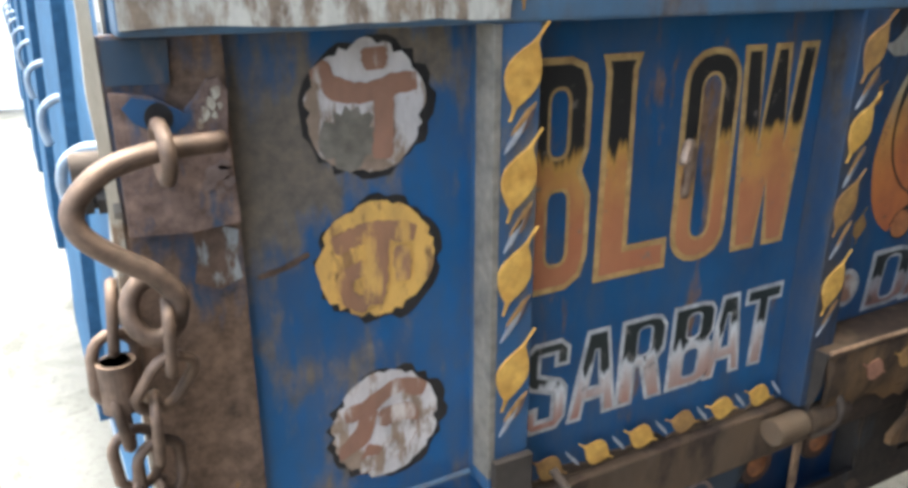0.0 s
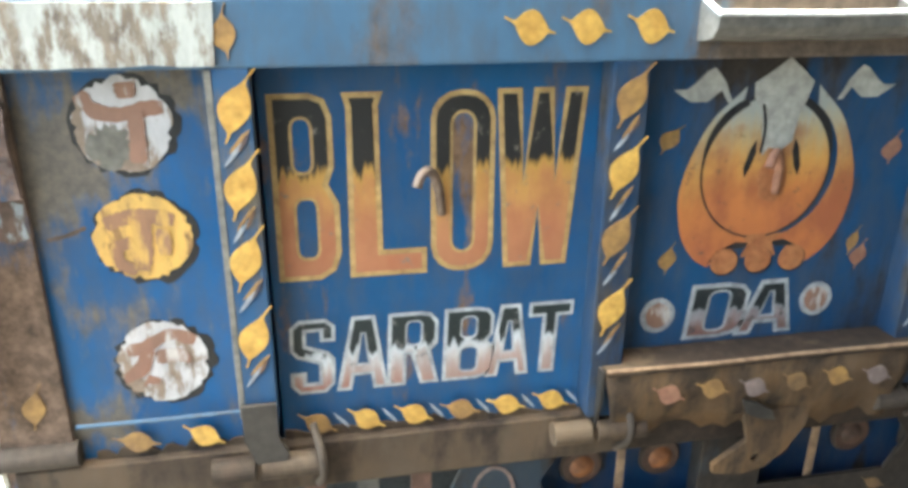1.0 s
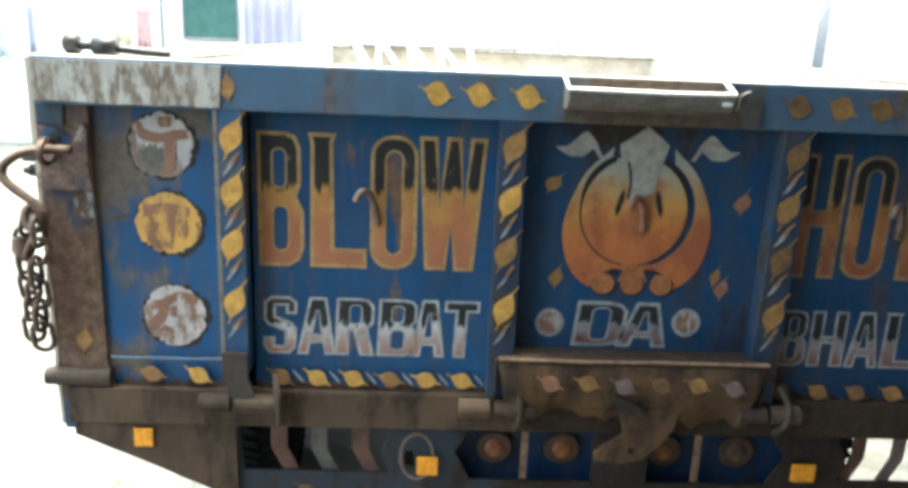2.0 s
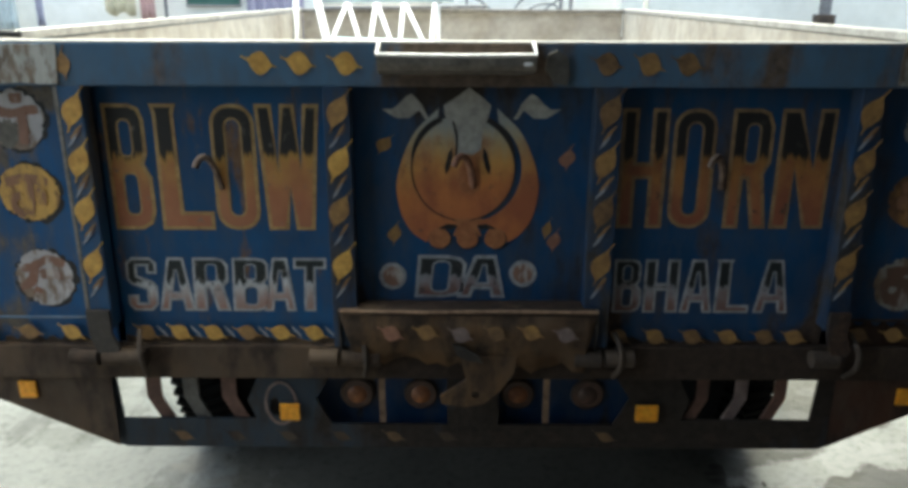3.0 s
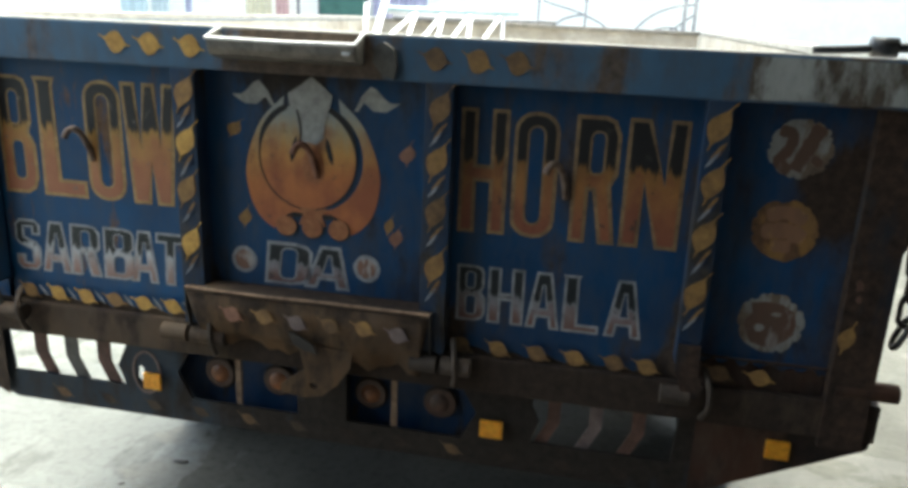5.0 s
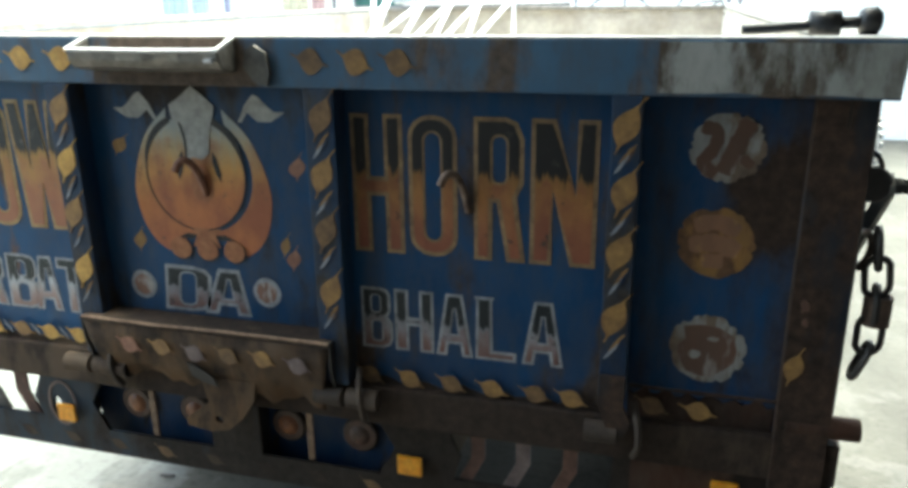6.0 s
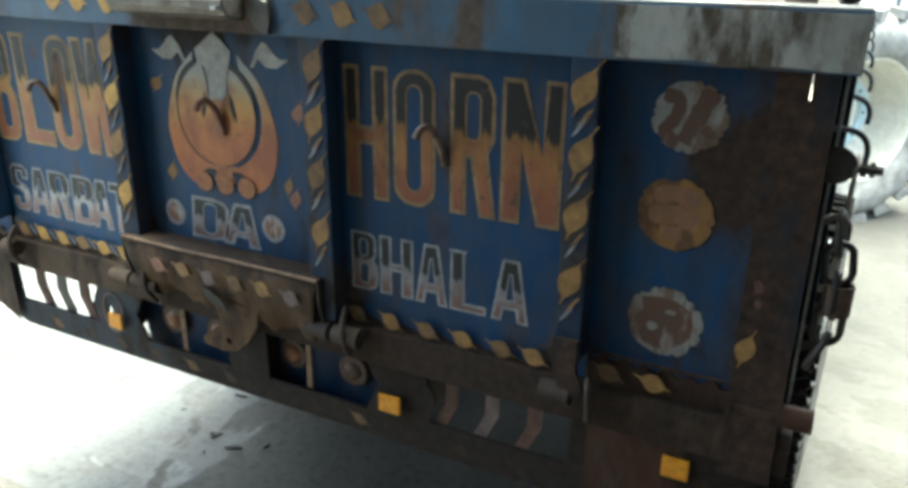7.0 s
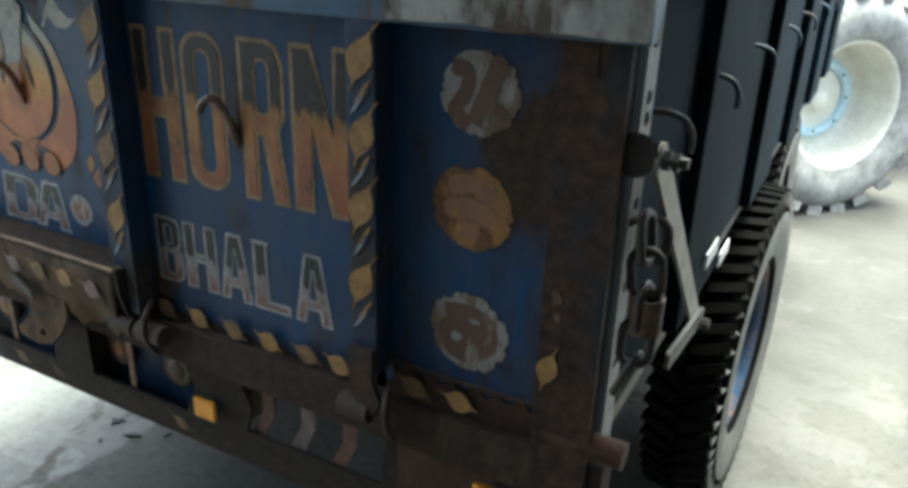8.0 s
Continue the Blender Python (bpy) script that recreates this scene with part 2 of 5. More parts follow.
LETTER_WARM = sign_paint("black_to_orange_paint", [(0.0, (0.42, 0.17, 0.085)), (0.22, (0.46, 0.20, 0.09)), (0.45, (0.53, 0.27, 0.080)),
                         (0.58, (0.48, 0.26, 0.06)), (0.63, (0.014, 0.013, 0.013)), (1.0, (0.022, 0.020, 0.018))], 0.57, 0.42, 0.13, (0.2, 0.17, 0.14), (0.38, 0.13, 0.065))
# Fill of HORN, darker and browner than LETTER_WARM.
LETTER_DULL = sign_paint("black_to_brown_paint", [(0.0, (0.31, 0.100, 0.050)), (0.22, (0.38, 0.145, 0.060)), (0.45, (0.42, 0.190, 0.055)),
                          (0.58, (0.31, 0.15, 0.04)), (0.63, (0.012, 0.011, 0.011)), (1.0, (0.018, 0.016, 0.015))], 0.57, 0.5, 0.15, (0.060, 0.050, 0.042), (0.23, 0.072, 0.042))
LETTER_GREY = sign_paint("black_to_mauve_grey_paint", [(0.0, (0.20, 0.085, 0.062)), (0.16, (0.25, 0.145, 0.125)), (0.36, (0.34, 0.31, 0.325)),
                         (0.50, (0.27, 0.265, 0.28)), (0.56, (0.012, 0.016, 0.018)), (1.0, (0.016, 0.022, 0.024))], 0.48, 0.55, 0.22, (0.06, 0.05, 0.048), (0.20, 0.12, 0.105))
OUTLINE_GREY = mottled("greyed_white_outline_paint", (0.18, 0.185, 0.20), (0.52, 0.52, 0.53), 34.0, 0.55)
LETTER_COOL = sign_paint("black_to_white_paint", [(0.0, (0.36, 0.165, 0.12)), (0.22, (0.44, 0.31, 0.27)), (0.45, (0.62, 0.63, 0.65)),
                         (0.54, (0.50, 0.51, 0.53)), (0.60, (0.012, 0.018, 0.018)), (1.0, (0.016, 0.024, 0.024))], 0.50, 0.5, 0.26, (0.16, 0.15, 0.14), (0.34, 0.25, 0.22))
EMBLEM = sign_paint("pale_to_orange_paint", [(0.0, (0.50, 0.16, 0.055)), (0.35, (0.56, 0.20, 0.06)), (0.56, (0.60, 0.31, 0.085)),
                    (0.74, (0.48, 0.36, 0.19)), (0.9, (0.36, 0.37, 0.34))], 0.8, 0.38, 0.12, (0.14, 0.085, 0.055), (0.30, 0.085, 0.045))
EMBLEM_PALE = mottled("pale_grey_paint", (0.30, 0.29, 0.26), (0.50, 0.48, 0.43), 30.0, 0.6)
LAMP = mottled("dull_orange_lens", (0.16, 0.055, 0.025), (0.34, 0.13, 0.045), 30.0, 0.35)
END_DARK = worn_paint("dark_reddish_rust", (0.082, 0.036, 0.020), (0.040, 0.019, 0.012), 0.44, 0.75, (((1.05, 0, 0.95), 0.16, 0.15),), (0.012, 0.010, 0.009), (0.036, 0.022, 0.016), 11.0, 0.07)
CHEVRON_RED = mottled("faded_red_bar_paint", (0.07, 0.035, 0.026), (0.20, 0.105, 0.075), 24.0, 0.7)
FADED_PINK = mottled("faded_pink_bar_paint", (0.12, 0.085, 0.08), (0.28, 0.21, 0.19), 24.0, 0.7)
APRON_RUST = worn_paint("yellowish_rusty_plate", (0.165, 0.092, 0.040), (0.076, 0.043, 0.022), 0.44, 0.75, (((-0.27, -0.06, 1.10), 0.075, 0.45),), (0.022, 0.017, 0.013), (0.085, 0.052, 0.030), 14.0, 0.07)
SHELF_TAN = mottled("faded_tan_paint", (0.15, 0.088, 0.055), (0.38, 0.255, 0.16), 36.0, 0.7)
LAMP_DIRTY = mottled("grimy_lamp_lens", (0.05, 0.03, 0.022), (0.12, 0.06, 0.04), 30.0, 0.5)
REFLECTOR = mottled("orange_reflector", (0.85, 0.32, 0.02), (0.95, 0.45, 0.04), 60.0, 0.3)
# Trailer tread: shade from the body is put into this near-black.
RUBBER = mottled("tyre_rubber", (0.0032, 0.003, 0.0029), (0.008, 0.0076, 0.0072), 14.0, 0.9)
RUBBER.node_tree.nodes["Principled BSDF"].inputs["Specular IOR Level"].default_value = 0.06
# Scuffed rubber lightened for the lit lug ends and outer sidewall.
RUBBER_SCUFFED_LIT = mottled("scuffed_lit_tyre_rubber", (0.045, 0.043, 0.040), (0.15, 0.147, 0.135), 16.0, 0.65)
RUBBER_DUSTY = mottled("dusty_tyre_rubber", (0.15, 0.147, 0.135), (0.40, 0.395, 0.37), 8.0, 0.9)
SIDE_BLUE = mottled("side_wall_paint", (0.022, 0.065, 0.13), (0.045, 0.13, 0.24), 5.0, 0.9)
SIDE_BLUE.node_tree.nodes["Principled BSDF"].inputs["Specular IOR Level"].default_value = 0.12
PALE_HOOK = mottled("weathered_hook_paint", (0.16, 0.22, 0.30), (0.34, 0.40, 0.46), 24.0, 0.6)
# Right wall's copy of SIDE_BLUE with its shade put into the colour.
SIDE_SHADED = mottled("shaded_side_wall_paint", (0.003, 0.007, 0.011), (0.006, 0.020, 0.034), 5.0, 0.9)
SIDE_SHADED.node_tree.nodes["Principled BSDF"].inputs["Specular IOR Level"].default_value = 0.12
PATCH_GRIMY = worn_paint("grimy_whitish_paint", (0.54, 0.54, 0.51), (0.36, 0.36, 0.33), 0.48, 0.65, (), (0.065, 0.052, 0.04), (0.15, 0.118, 0.088), 17.0, 0.07)
DUSTY = mottled("dusty_bonnet_paint", (0.36, 0.33, 0.30), (0.52, 0.50, 0.46), 4.0, 0.7)
RAIL = mottled("dusty_rail_steel", (0.28, 0.27, 0.25), (0.46, 0.45, 0.42), 12.0, 0.7)
CREAM = mottled("cream_rim_paint", (0.62, 0.60, 0.50), (0.76, 0.74, 0.65), 8.0, 0.5)
INSIDE = mottled("dusty_bed_steel", (0.31, 0.275, 0.225), (0.50, 0.475, 0.43), 2.6, 0.85, fine=14.0)
WHITE_STEEL = mottled("white_painted_steel", (0.68, 0.69, 0.70), (0.82, 0.82, 0.82), 20.0, 0.45)
SKY_BLUE = mottled("light_blue_paint", (0.35, 0.50, 0.56), (0.50, 0.62, 0.66), 20.0, 0.5)
PLASTER = mottled("whitewashed_plaster", (0.80, 0.79, 0.75), (0.90, 0.89, 0.86), 1.1, 0.9, fine=9.0, spot_low=0.94)
PLASTER_GREY = mottled("pale_plaster", (0.74, 0.74, 0.69), (0.86, 0.86, 0.81), 1.1, 0.9, fine=9.0, spot_low=0.94)
# Tones of the unseen enclosure, set for how much light they bounce.
EARTH = mottled("unseen_floor_earth", (0.060, 0.055, 0.048), (0.11, 0.10, 0.09), 2.0, 0.95, fine=30.0)
UNSEEN_WALL = mottled("unseen_wall_plaster", (0.17, 0.172, 0.165), (0.26, 0.262, 0.252), 1.4, 0.9, fine=20.0)
# Darker still, so the unseen right wall dims that end of the gate.
UNSEEN_DARK = mottled("unseen_dark_plaster", (0.07, 0.068, 0.062), (0.12, 0.117, 0.108), 1.4, 0.9, fine=20.0)
TIN = mottled("unseen_roof_tin", (0.38, 0.38, 0.37), (0.50, 0.50, 0.485), 2.0, 0.6, 0.0)
IRON = mottled("grey_iron_rod", (0.14, 0.14, 0.15), (0.25, 0.25, 0.26), 20.0, 0.6)
MAUVE = mottled("mauve_cloth", (0.36, 0.34, 0.46), (0.50, 0.47, 0.60), 5.0, 0.9, stretch=(3, 1, 0.3))
GREEN = mottled("dark_green_board", (0.03, 0.10, 0.08), (0.06, 0.16, 0.13), 6.0, 0.6)


def concrete():
    mat, n, l, b = material("yard_concrete", 0.8)
    co = mapped(n, l)
    base = ramp(n, l, noise_tex(n, l, co, 0.9, 6, 0.6), [(0.3, (0.12, 0.122, 0.114)), (0.7, (0.16, 0.162, 0.152))])
    # Damp patch darkened and spread to stand in for shade under the trailer.
    shade_dist = n.new("ShaderNodeVectorMath")
    shade_dist.operation = "DISTANCE"
    l.new(mapped(n, l, (1.0, 0.45, 1)), shade_dist.inputs[0])
    shade_dist.inputs[1].default_value = (0.06, 0.75, 0)
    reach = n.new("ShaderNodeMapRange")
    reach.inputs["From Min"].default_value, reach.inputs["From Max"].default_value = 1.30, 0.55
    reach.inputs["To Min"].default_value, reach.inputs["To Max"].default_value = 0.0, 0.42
    l.new(shade_dist.outputs["Value"], reach.inputs["Value"])
    shade_edge = n.new("ShaderNodeMath")
    shade_edge.operation = "MULTIPLY_ADD"
    shade_edge.inputs[1].default_value = 0.78
    l.new(noise_tex(n, l, mapped(n, l, (1.6, 0.8, 1)), 3.2, 8, 0.6), shade_edge.inputs[0])
    l.new(reach.outputs[0], shade_edge.inputs[2])
    damp_shade = ramp(n, l, shade_edge.outputs[0], [(0.545, grey(0)), (0.575, grey(0.97))])
    col = mix(n, l, damp_shade, base, (0.034, 0.031, 0.025))
    lime = ramp(n, l, noise_tex(n, l, mapped(n, l, (1, 1.6, 1)), 2.6, 9, 0.64), [(0.525, grey(0)), (0.555, grey(0.85))])
    axis = n.new("ShaderNodeVectorMath")
    axis.operation = "DOT_PRODUCT"
    l.new(co, axis.inputs[0])
    axis.inputs[1].default_value = (-0.475, 0.88, 0)
    sway = n.new("ShaderNodeMath")
    sway.operation = "MULTIPLY_ADD"
    l.new(noise_tex(n, l, co, 2.6, 8, 0.65), sway.inputs[0])
    sway.inputs[1].default_value = 0.55
    l.new(axis.outputs["Value"], sway.inputs[2])
    spill = ramp(n, l, sway.outputs[0], [(0.46, grey(0)), (0.475, grey(0.85)), (0.66, grey(0.85)), (0.70, grey(0))])
    lime = mix(n, l, 1.0, lime, spill, "LIGHTEN")
    lime = mix(n, l, damp_shade, lime, grey(0))
    around = n.new("ShaderNodeVectorMath")
    around.operation = "DISTANCE"
    l.new(mapped(n, l, (0.7, 0.55, 1)), around.inputs[0])
    around.inputs[1].default_value = (-0.15, 0.6, 0)
    fade = n.new("ShaderNodeMapRange")
    fade.inputs["From Min"].default_value, fade.inputs["From Max"].default_value = 1.7, 0.5
    fade.inputs["To Min"].default_value, fade.inputs["To Max"].default_value = 0.0, 0.30
    l.new(around.outputs["Value"], fade.inputs["Value"])
    seep = n.new("ShaderNodeMath")
    seep.operation = "MULTIPLY_ADD"
    l.new(noise_tex(n, l, mapped(n, l, (1.0, 1.5, 1)), 2.2, 9, 0.62), seep.inputs[0])
    seep.inputs[1].default_value = 1.0
    l.new(fade.outputs[0], seep.inputs[2])
    moist = ramp(n, l, seep.outputs[0], [(0.60, grey(0)), (0.63, grey(0.9))])
    col = mix(n, l, moist, col, (0.088, 0.084, 0.072))
    lime = mix(n, l, moist, lime, mix(n, l, 1.0, lime, grey(0.25), "MULTIPLY"))
    col = mix(n, l, lime, col, (0.235, 0.24, 0.232))
    lane = n.new("ShaderNodeSeparateXYZ")
    l.new(co, lane.inputs[0])
    west = n.new("ShaderNodeMath")
    west.operation = "MULTIPLY_ADD"
    l.new(noise_tex(n, l, mapped(n, l, (1.0, 1.5, 1)), 3.4, 8, 0.62), west.inputs[0])
    west.inputs[1].default_value = 1.5
    flip = n.new("ShaderNodeMath")
    flip.operation = "MULTIPLY"
    l.new(lane.outputs[0], flip.inputs[0])
    flip.inputs[1].default_value = -1.0
    l.new(flip.outputs[0], west.inputs[2])
    dry = n.new("ShaderNodeMapRange")
    dry.inputs["From Min"].default_value, dry.inputs["From Max"].default_value = 1.70, 1.78
    dry.inputs["To Max"].default_value = 0.92
    l.new(west.outputs[0], dry.inputs["Value"])
    chalk = ramp(n, l, noise_tex(n, l, mapped(n, l, (1.8, 0.8, 1)), 2.0, 9, 0.66), [(0.40, (0.060, 0.061, 0.056)), (0.47, (0.108, 0.111, 0.106))])
    col = mix(n, l, dry.outputs[0], col, chalk)
    # Smooth tan tone, darker than the base, over the ground to the right.
    drift = n.new("ShaderNodeMath")
    drift.operation = "MULTIPLY_ADD"
    l.new(noise_tex(n, l, co, 1.3, 6, 0.6), drift.inputs[0])
    drift.inputs[1].default_value = 1.6
    l.new(lane.outputs[0], drift.inputs[2])
    right_tan = ramp(n, l, drift.outputs[0], [(0.9, grey(0)), (1.0, grey(0.9))])
    tan_tone = ramp(n, l, noise_tex(n, l, co, 2.4, 8, 0.6), [(0.3, (0.046, 0.045, 0.039)), (0.7, (0.068, 0.065, 0.057))])
    col = mix(n, l, mix(n, l, damp_shade, right_tan, grey(0)), col, tan_tone)
    col = mix(n, l, mix(n, l, damp_shade, spill, grey(0)), col, (0.205, 0.21, 0.203))
    stain = ramp(n, l, noise_tex(n, l, mapped(n, l, (1.3, 0.7, 1)), 1.1, 8, 0.62), [(0.42, grey(0.72)), (0.60, grey(1))])
    col = mix(n, l, 1.0, col, stain, "MULTIPLY")
    crack = ramp(n, l, noise_tex(n, l, co, 30.0, 7, 0.7), [(0.32, grey(0.6)), (0.5, grey(1))])
    l.new(mix(n, l, 1.0, col, crack, "MULTIPLY"), b.inputs["Base Color"])
    l.new(mix(n, l, damp_shade, mix(n, l, moist, grey(0.85), grey(0.55)), grey(0.45)), b.inputs["Roughness"])
    l.new(mix(n, l, damp_shade, grey(0.35), grey(0.04)), b.inputs["Specular IOR Level"])
    bump(n, l, b, noise_tex(n, l, co, 9.0, 9, 0.7), 0.4, 0.02)
    return mat


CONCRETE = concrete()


# ---- mesh helpers ----
from mathutils.geometry import tessellate_polygon


def mesh_of(name, bm, mat, smooth=False):
    bm.normal_update()
    me = bpy.data.meshes.new(name)
    bm.to_mesh(me)
    bm.free()
    me.materials.append(mat)
    if smooth:
        for p in me.polygons:
            p.use_smooth = True
    return me


def part(name, bm, mat, parent, label="", smooth=False):
    ob = new(name, mesh_of(name, bm, mat, smooth))
    ob.parent = parent
    return tagged(ob, label) if label else ob


def thing(name, label, category, group="", at=(0, 0, 0)):
    ob = new(name)
    ob.location = at
    return tagged(ob, label, category, group)


def structure(name, bm, mat, label):
    return tagged(new(name, mesh_of(name, bm, mat)), label, "", "", "structure")


def box(x0, x1, y0, y1, z0, z1, bevel=0.0, bm=None):
    own = bm or bmesh.new()
    vs = bmesh.ops.create_cube(own, size=1.0, matrix=Matrix.LocRotScale(((x0 + x1) / 2, (y0 + y1) / 2, (z0 + z1) / 2), None, (x1 - x0, y1 - y0, z1 - z0)))["verts"]
    if bevel:
        es = {e for v in vs for e in v.link_edges}
        bmesh.ops.bevel(own, geom=list(es), offset=bevel, segments=2, affect="EDGES", profile=0.7)
    return own


def slab(loops, y0, y1, bm=None):
    """A flat plate in the plane of x and z, with holes, from y0 (towards the rear) to y1; coats of paint on a panel lie thinner."""
    bm = bm or bmesh.new()
    if -0.0115 < y0 < 0 and -0.0115 < y1 < 0:
        y0, y1 = y0 * 0.4, y1 * 0.4
    flat = [[Vector((x, z, 0)) for x, z in lp] for lp in loops]
    tris = tessellate_polygon(flat)
    pts = [p for lp in flat for p in lp]
    front = [bm.verts.new((p.x, y0, p.y)) for p in pts]
    back = [bm.verts.new((p.x, y1, p.y)) for p in pts]
    for a, b, c in tris:
        pa, pb, pc = pts[a], pts[b], pts[c]
        if (pb - pa).cross(pc - pa).z < 0:
            b, c = c, b
        bm.faces.new((front[a], front[b], front[c]))
        bm.faces.new((back[a], back[c], back[b]))
    i = 0
    for k, lp in enumerate(flat):
        m = len(lp)
        for j in range(m):
            p, q = i + j, i + (j + 1) % m
            bm.faces.new((front[p], back[p], back[q], front[q]))
        i += m
    bmesh.ops.recalc_face_normals(bm, faces=bm.faces)
    return bm


def area(lp):
    return sum(a[0] * b[1] - b[0] * a[1] for a, b in zip(lp, lp[1:] + lp[:1])) / 2


def grown(lp, d):
    """The loop moved outwards by d, whichever way round it runs."""
    s = 1 if area(lp) > 0 else -1
    out = []
    for i, p in enumerate(lp):
        a, b = Vector(lp[i - 1]), Vector(lp[(i + 1) % len(lp)])
        p = Vector(p)
        u, v = (p - a).normalized(), (b - p).normalized()
        n1, n2 = Vector((u.y, -u.x)) * s, Vector((v.y, -v.x)) * s
        m = n1 + n2
        m = m / max(m.length_squared / 2, 0.5)
        out.append(tuple(p + m * d))
    return out


def tube(pts, r, seg=10, bm=None, caps=True):
    """A round bar along a line of points."""
    bm = bm or bmesh.new()
    pts = [Vector(p) for p in pts]
    rings = []
    side = None
    for i, p in enumerate(pts):
        d = (pts[min(i + 1, len(pts) - 1)] - pts[max(i - 1, 0)]).normalized()
        if side is None:
            side = d.orthogonal().normalized()
        side = (side - d * side.dot(d)).normalized()
        up = d.cross(side)
        rr = r[i] if isinstance(r, (list, tuple)) else r
        rings.append([bm.verts.new(p + (side * math.cos(2 * math.pi * k / seg) + up * math.sin(2 * math.pi * k / seg)) * rr) for k in range(seg)])
    for a, b in zip(rings, rings[1:]):
        for k in range(seg):
            bm.faces.new((a[k], a[(k + 1) % seg], b[(k + 1) % seg], b[k]))
    if caps:
        bm.faces.new(rings[0][::-1])
        bm.faces.new(rings[-1])
    return bm


def loop_tube(pts, r, seg=8, bm=None):
    """A closed ring of round bar."""
    bm = bm or bmesh.new()
    pts = [Vector(p) for p in pts]
    m = len(pts)
    nrm = sum(((pts[i] - pts[0]).cross(pts[(i + 1) % m] - pts[0]) for i in range(m)), Vector()).normalized()
    rings = []
    for i, p in enumerate(pts):
        d = (pts[(i + 1) % m] - pts[i - 1]).normalized()
        o = d.cross(nrm)
        rings.append([bm.verts.new(p + (o * math.cos(2 * math.pi * k / seg) + nrm * math.sin(2 * math.pi * k / seg)) * r) for k in range(seg)])
    for i in range(m):
        a, b = rings[i], rings[(i + 1) % m]
        for k in range(seg):
            bm.faces.new((a[k], a[(k + 1) % seg], b[(k + 1) % seg], b[k]))
    bmesh.ops.recalc_face_normals(bm, faces=bm.faces)
    return bm


def lathe(profile, seg=32, bm=None):
    """Turns a line of (radius, place along x) about the x axis."""
    bm = bm or bmesh.new()
    rings = [[bm.verts.new((x, r * math.cos(2 * math.pi * k / seg), r * math.sin(2 * math.pi * k / seg))) for k in range(seg)] for r, x in profile]
    for a, b in zip(rings, rings[1:]):
        for k in range(seg):
            bm.faces.new((a[k], b[k], b[(k + 1) % seg], a[(k + 1) % seg]))
    bmesh.ops.recalc_face_normals(bm, faces=bm.faces)
    return bm


def spline(pts, m=8):
    """A smooth line through points (Catmull-Rom)."""
    pts = [Vector(p) for p in pts]
    ext = [2 * pts[0] - pts[1]] + pts + [2 * pts[-1] - pts[-2]]
    out = []
    for i in range(1, len(ext) - 2):
        a, b, c, d = ext[i - 1:i + 3]
        for k in range(m):
            t = k / m
            out.append(0.5 * (2 * b + (c - a) * t + (2 * a - 5 * b + 4 * c - d) * t * t + (3 * b - a - 3 * c + d) * t ** 3))
    return out + [pts[-1]]


def round_rect(x0, y0, x1, y1, rx, ry, m=4):
    out = []
    for cx, cy, a0 in ((x1 - rx, y0 + ry, -90), (x1 - rx, y1 - ry, 0), (x0 + rx, y1 - ry, 90), (x0 + rx, y0 + ry, 180)):
        for k in range(m + 1):
            a = radians(a0 + 90 * k / m)
            out.append((cx + rx * math.cos(a), cy + ry * math.sin(a)))
    return out


# ---- the setting ----
def ground_sheet():
    bm = bmesh.new()
    bmesh.ops.create_grid(bm, x_segments=2, y_segments=2, size=400)
    return structure("ground", bm, CONCRETE, "pale patchy concrete yard with moist stains and trailer shade painted in")


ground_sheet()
# Unseen floor, walls and roof, added to dim the light on the gate.
structure("floor", box(-2.5, 2.5, -4.5, 0.12, -0.05, 0.006), EARTH, "unseen dark ground slab added to cut bounce light")
structure("wall_back_unseen", box(-2.7, 2.65, -4.7, -4.5, 0, 3.9), UNSEEN_WALL, "unseen plastered wall added to dim the gate")
structure("wall_end_unseen", box(-2.7, -2.5, -4.5, -3.0, 0, 3.9), UNSEEN_WALL, "unseen end wall added to limit light from the left")
structure("wall_side_unseen", box(2.5, 2.65, -4.5, 1.8, 0, 3.59), UNSEEN_DARK, "unseen dark side wall added to shade the right side")
# Unseen roof; its front edge slants forward to shade the right side.
roof_bm = bmesh.new()
for i in range(37):
    x0 = -2.9 + i * 0.15
    for j in range(4):
        a, b = x0 + j * 0.0375, x0 + (j + 1) * 0.0375
        za = 3.6 + 0.02 * math.sin(j * math.pi / 2)
        zb = 3.6 + 0.02 * math.sin((j + 1) * math.pi / 2)
        roof_bm.faces.new([roof_bm.verts.new(p) for p in ((a, -4.7, za + 0.3), (b, -4.7, zb + 0.3), (b, -0.15 + 0.95 * b, zb), (a, -0.15 + 0.95 * a, za))])
structure("ceiling_unseen", roof_bm, TIN, "unseen corrugated tin roof added to shade the gate")

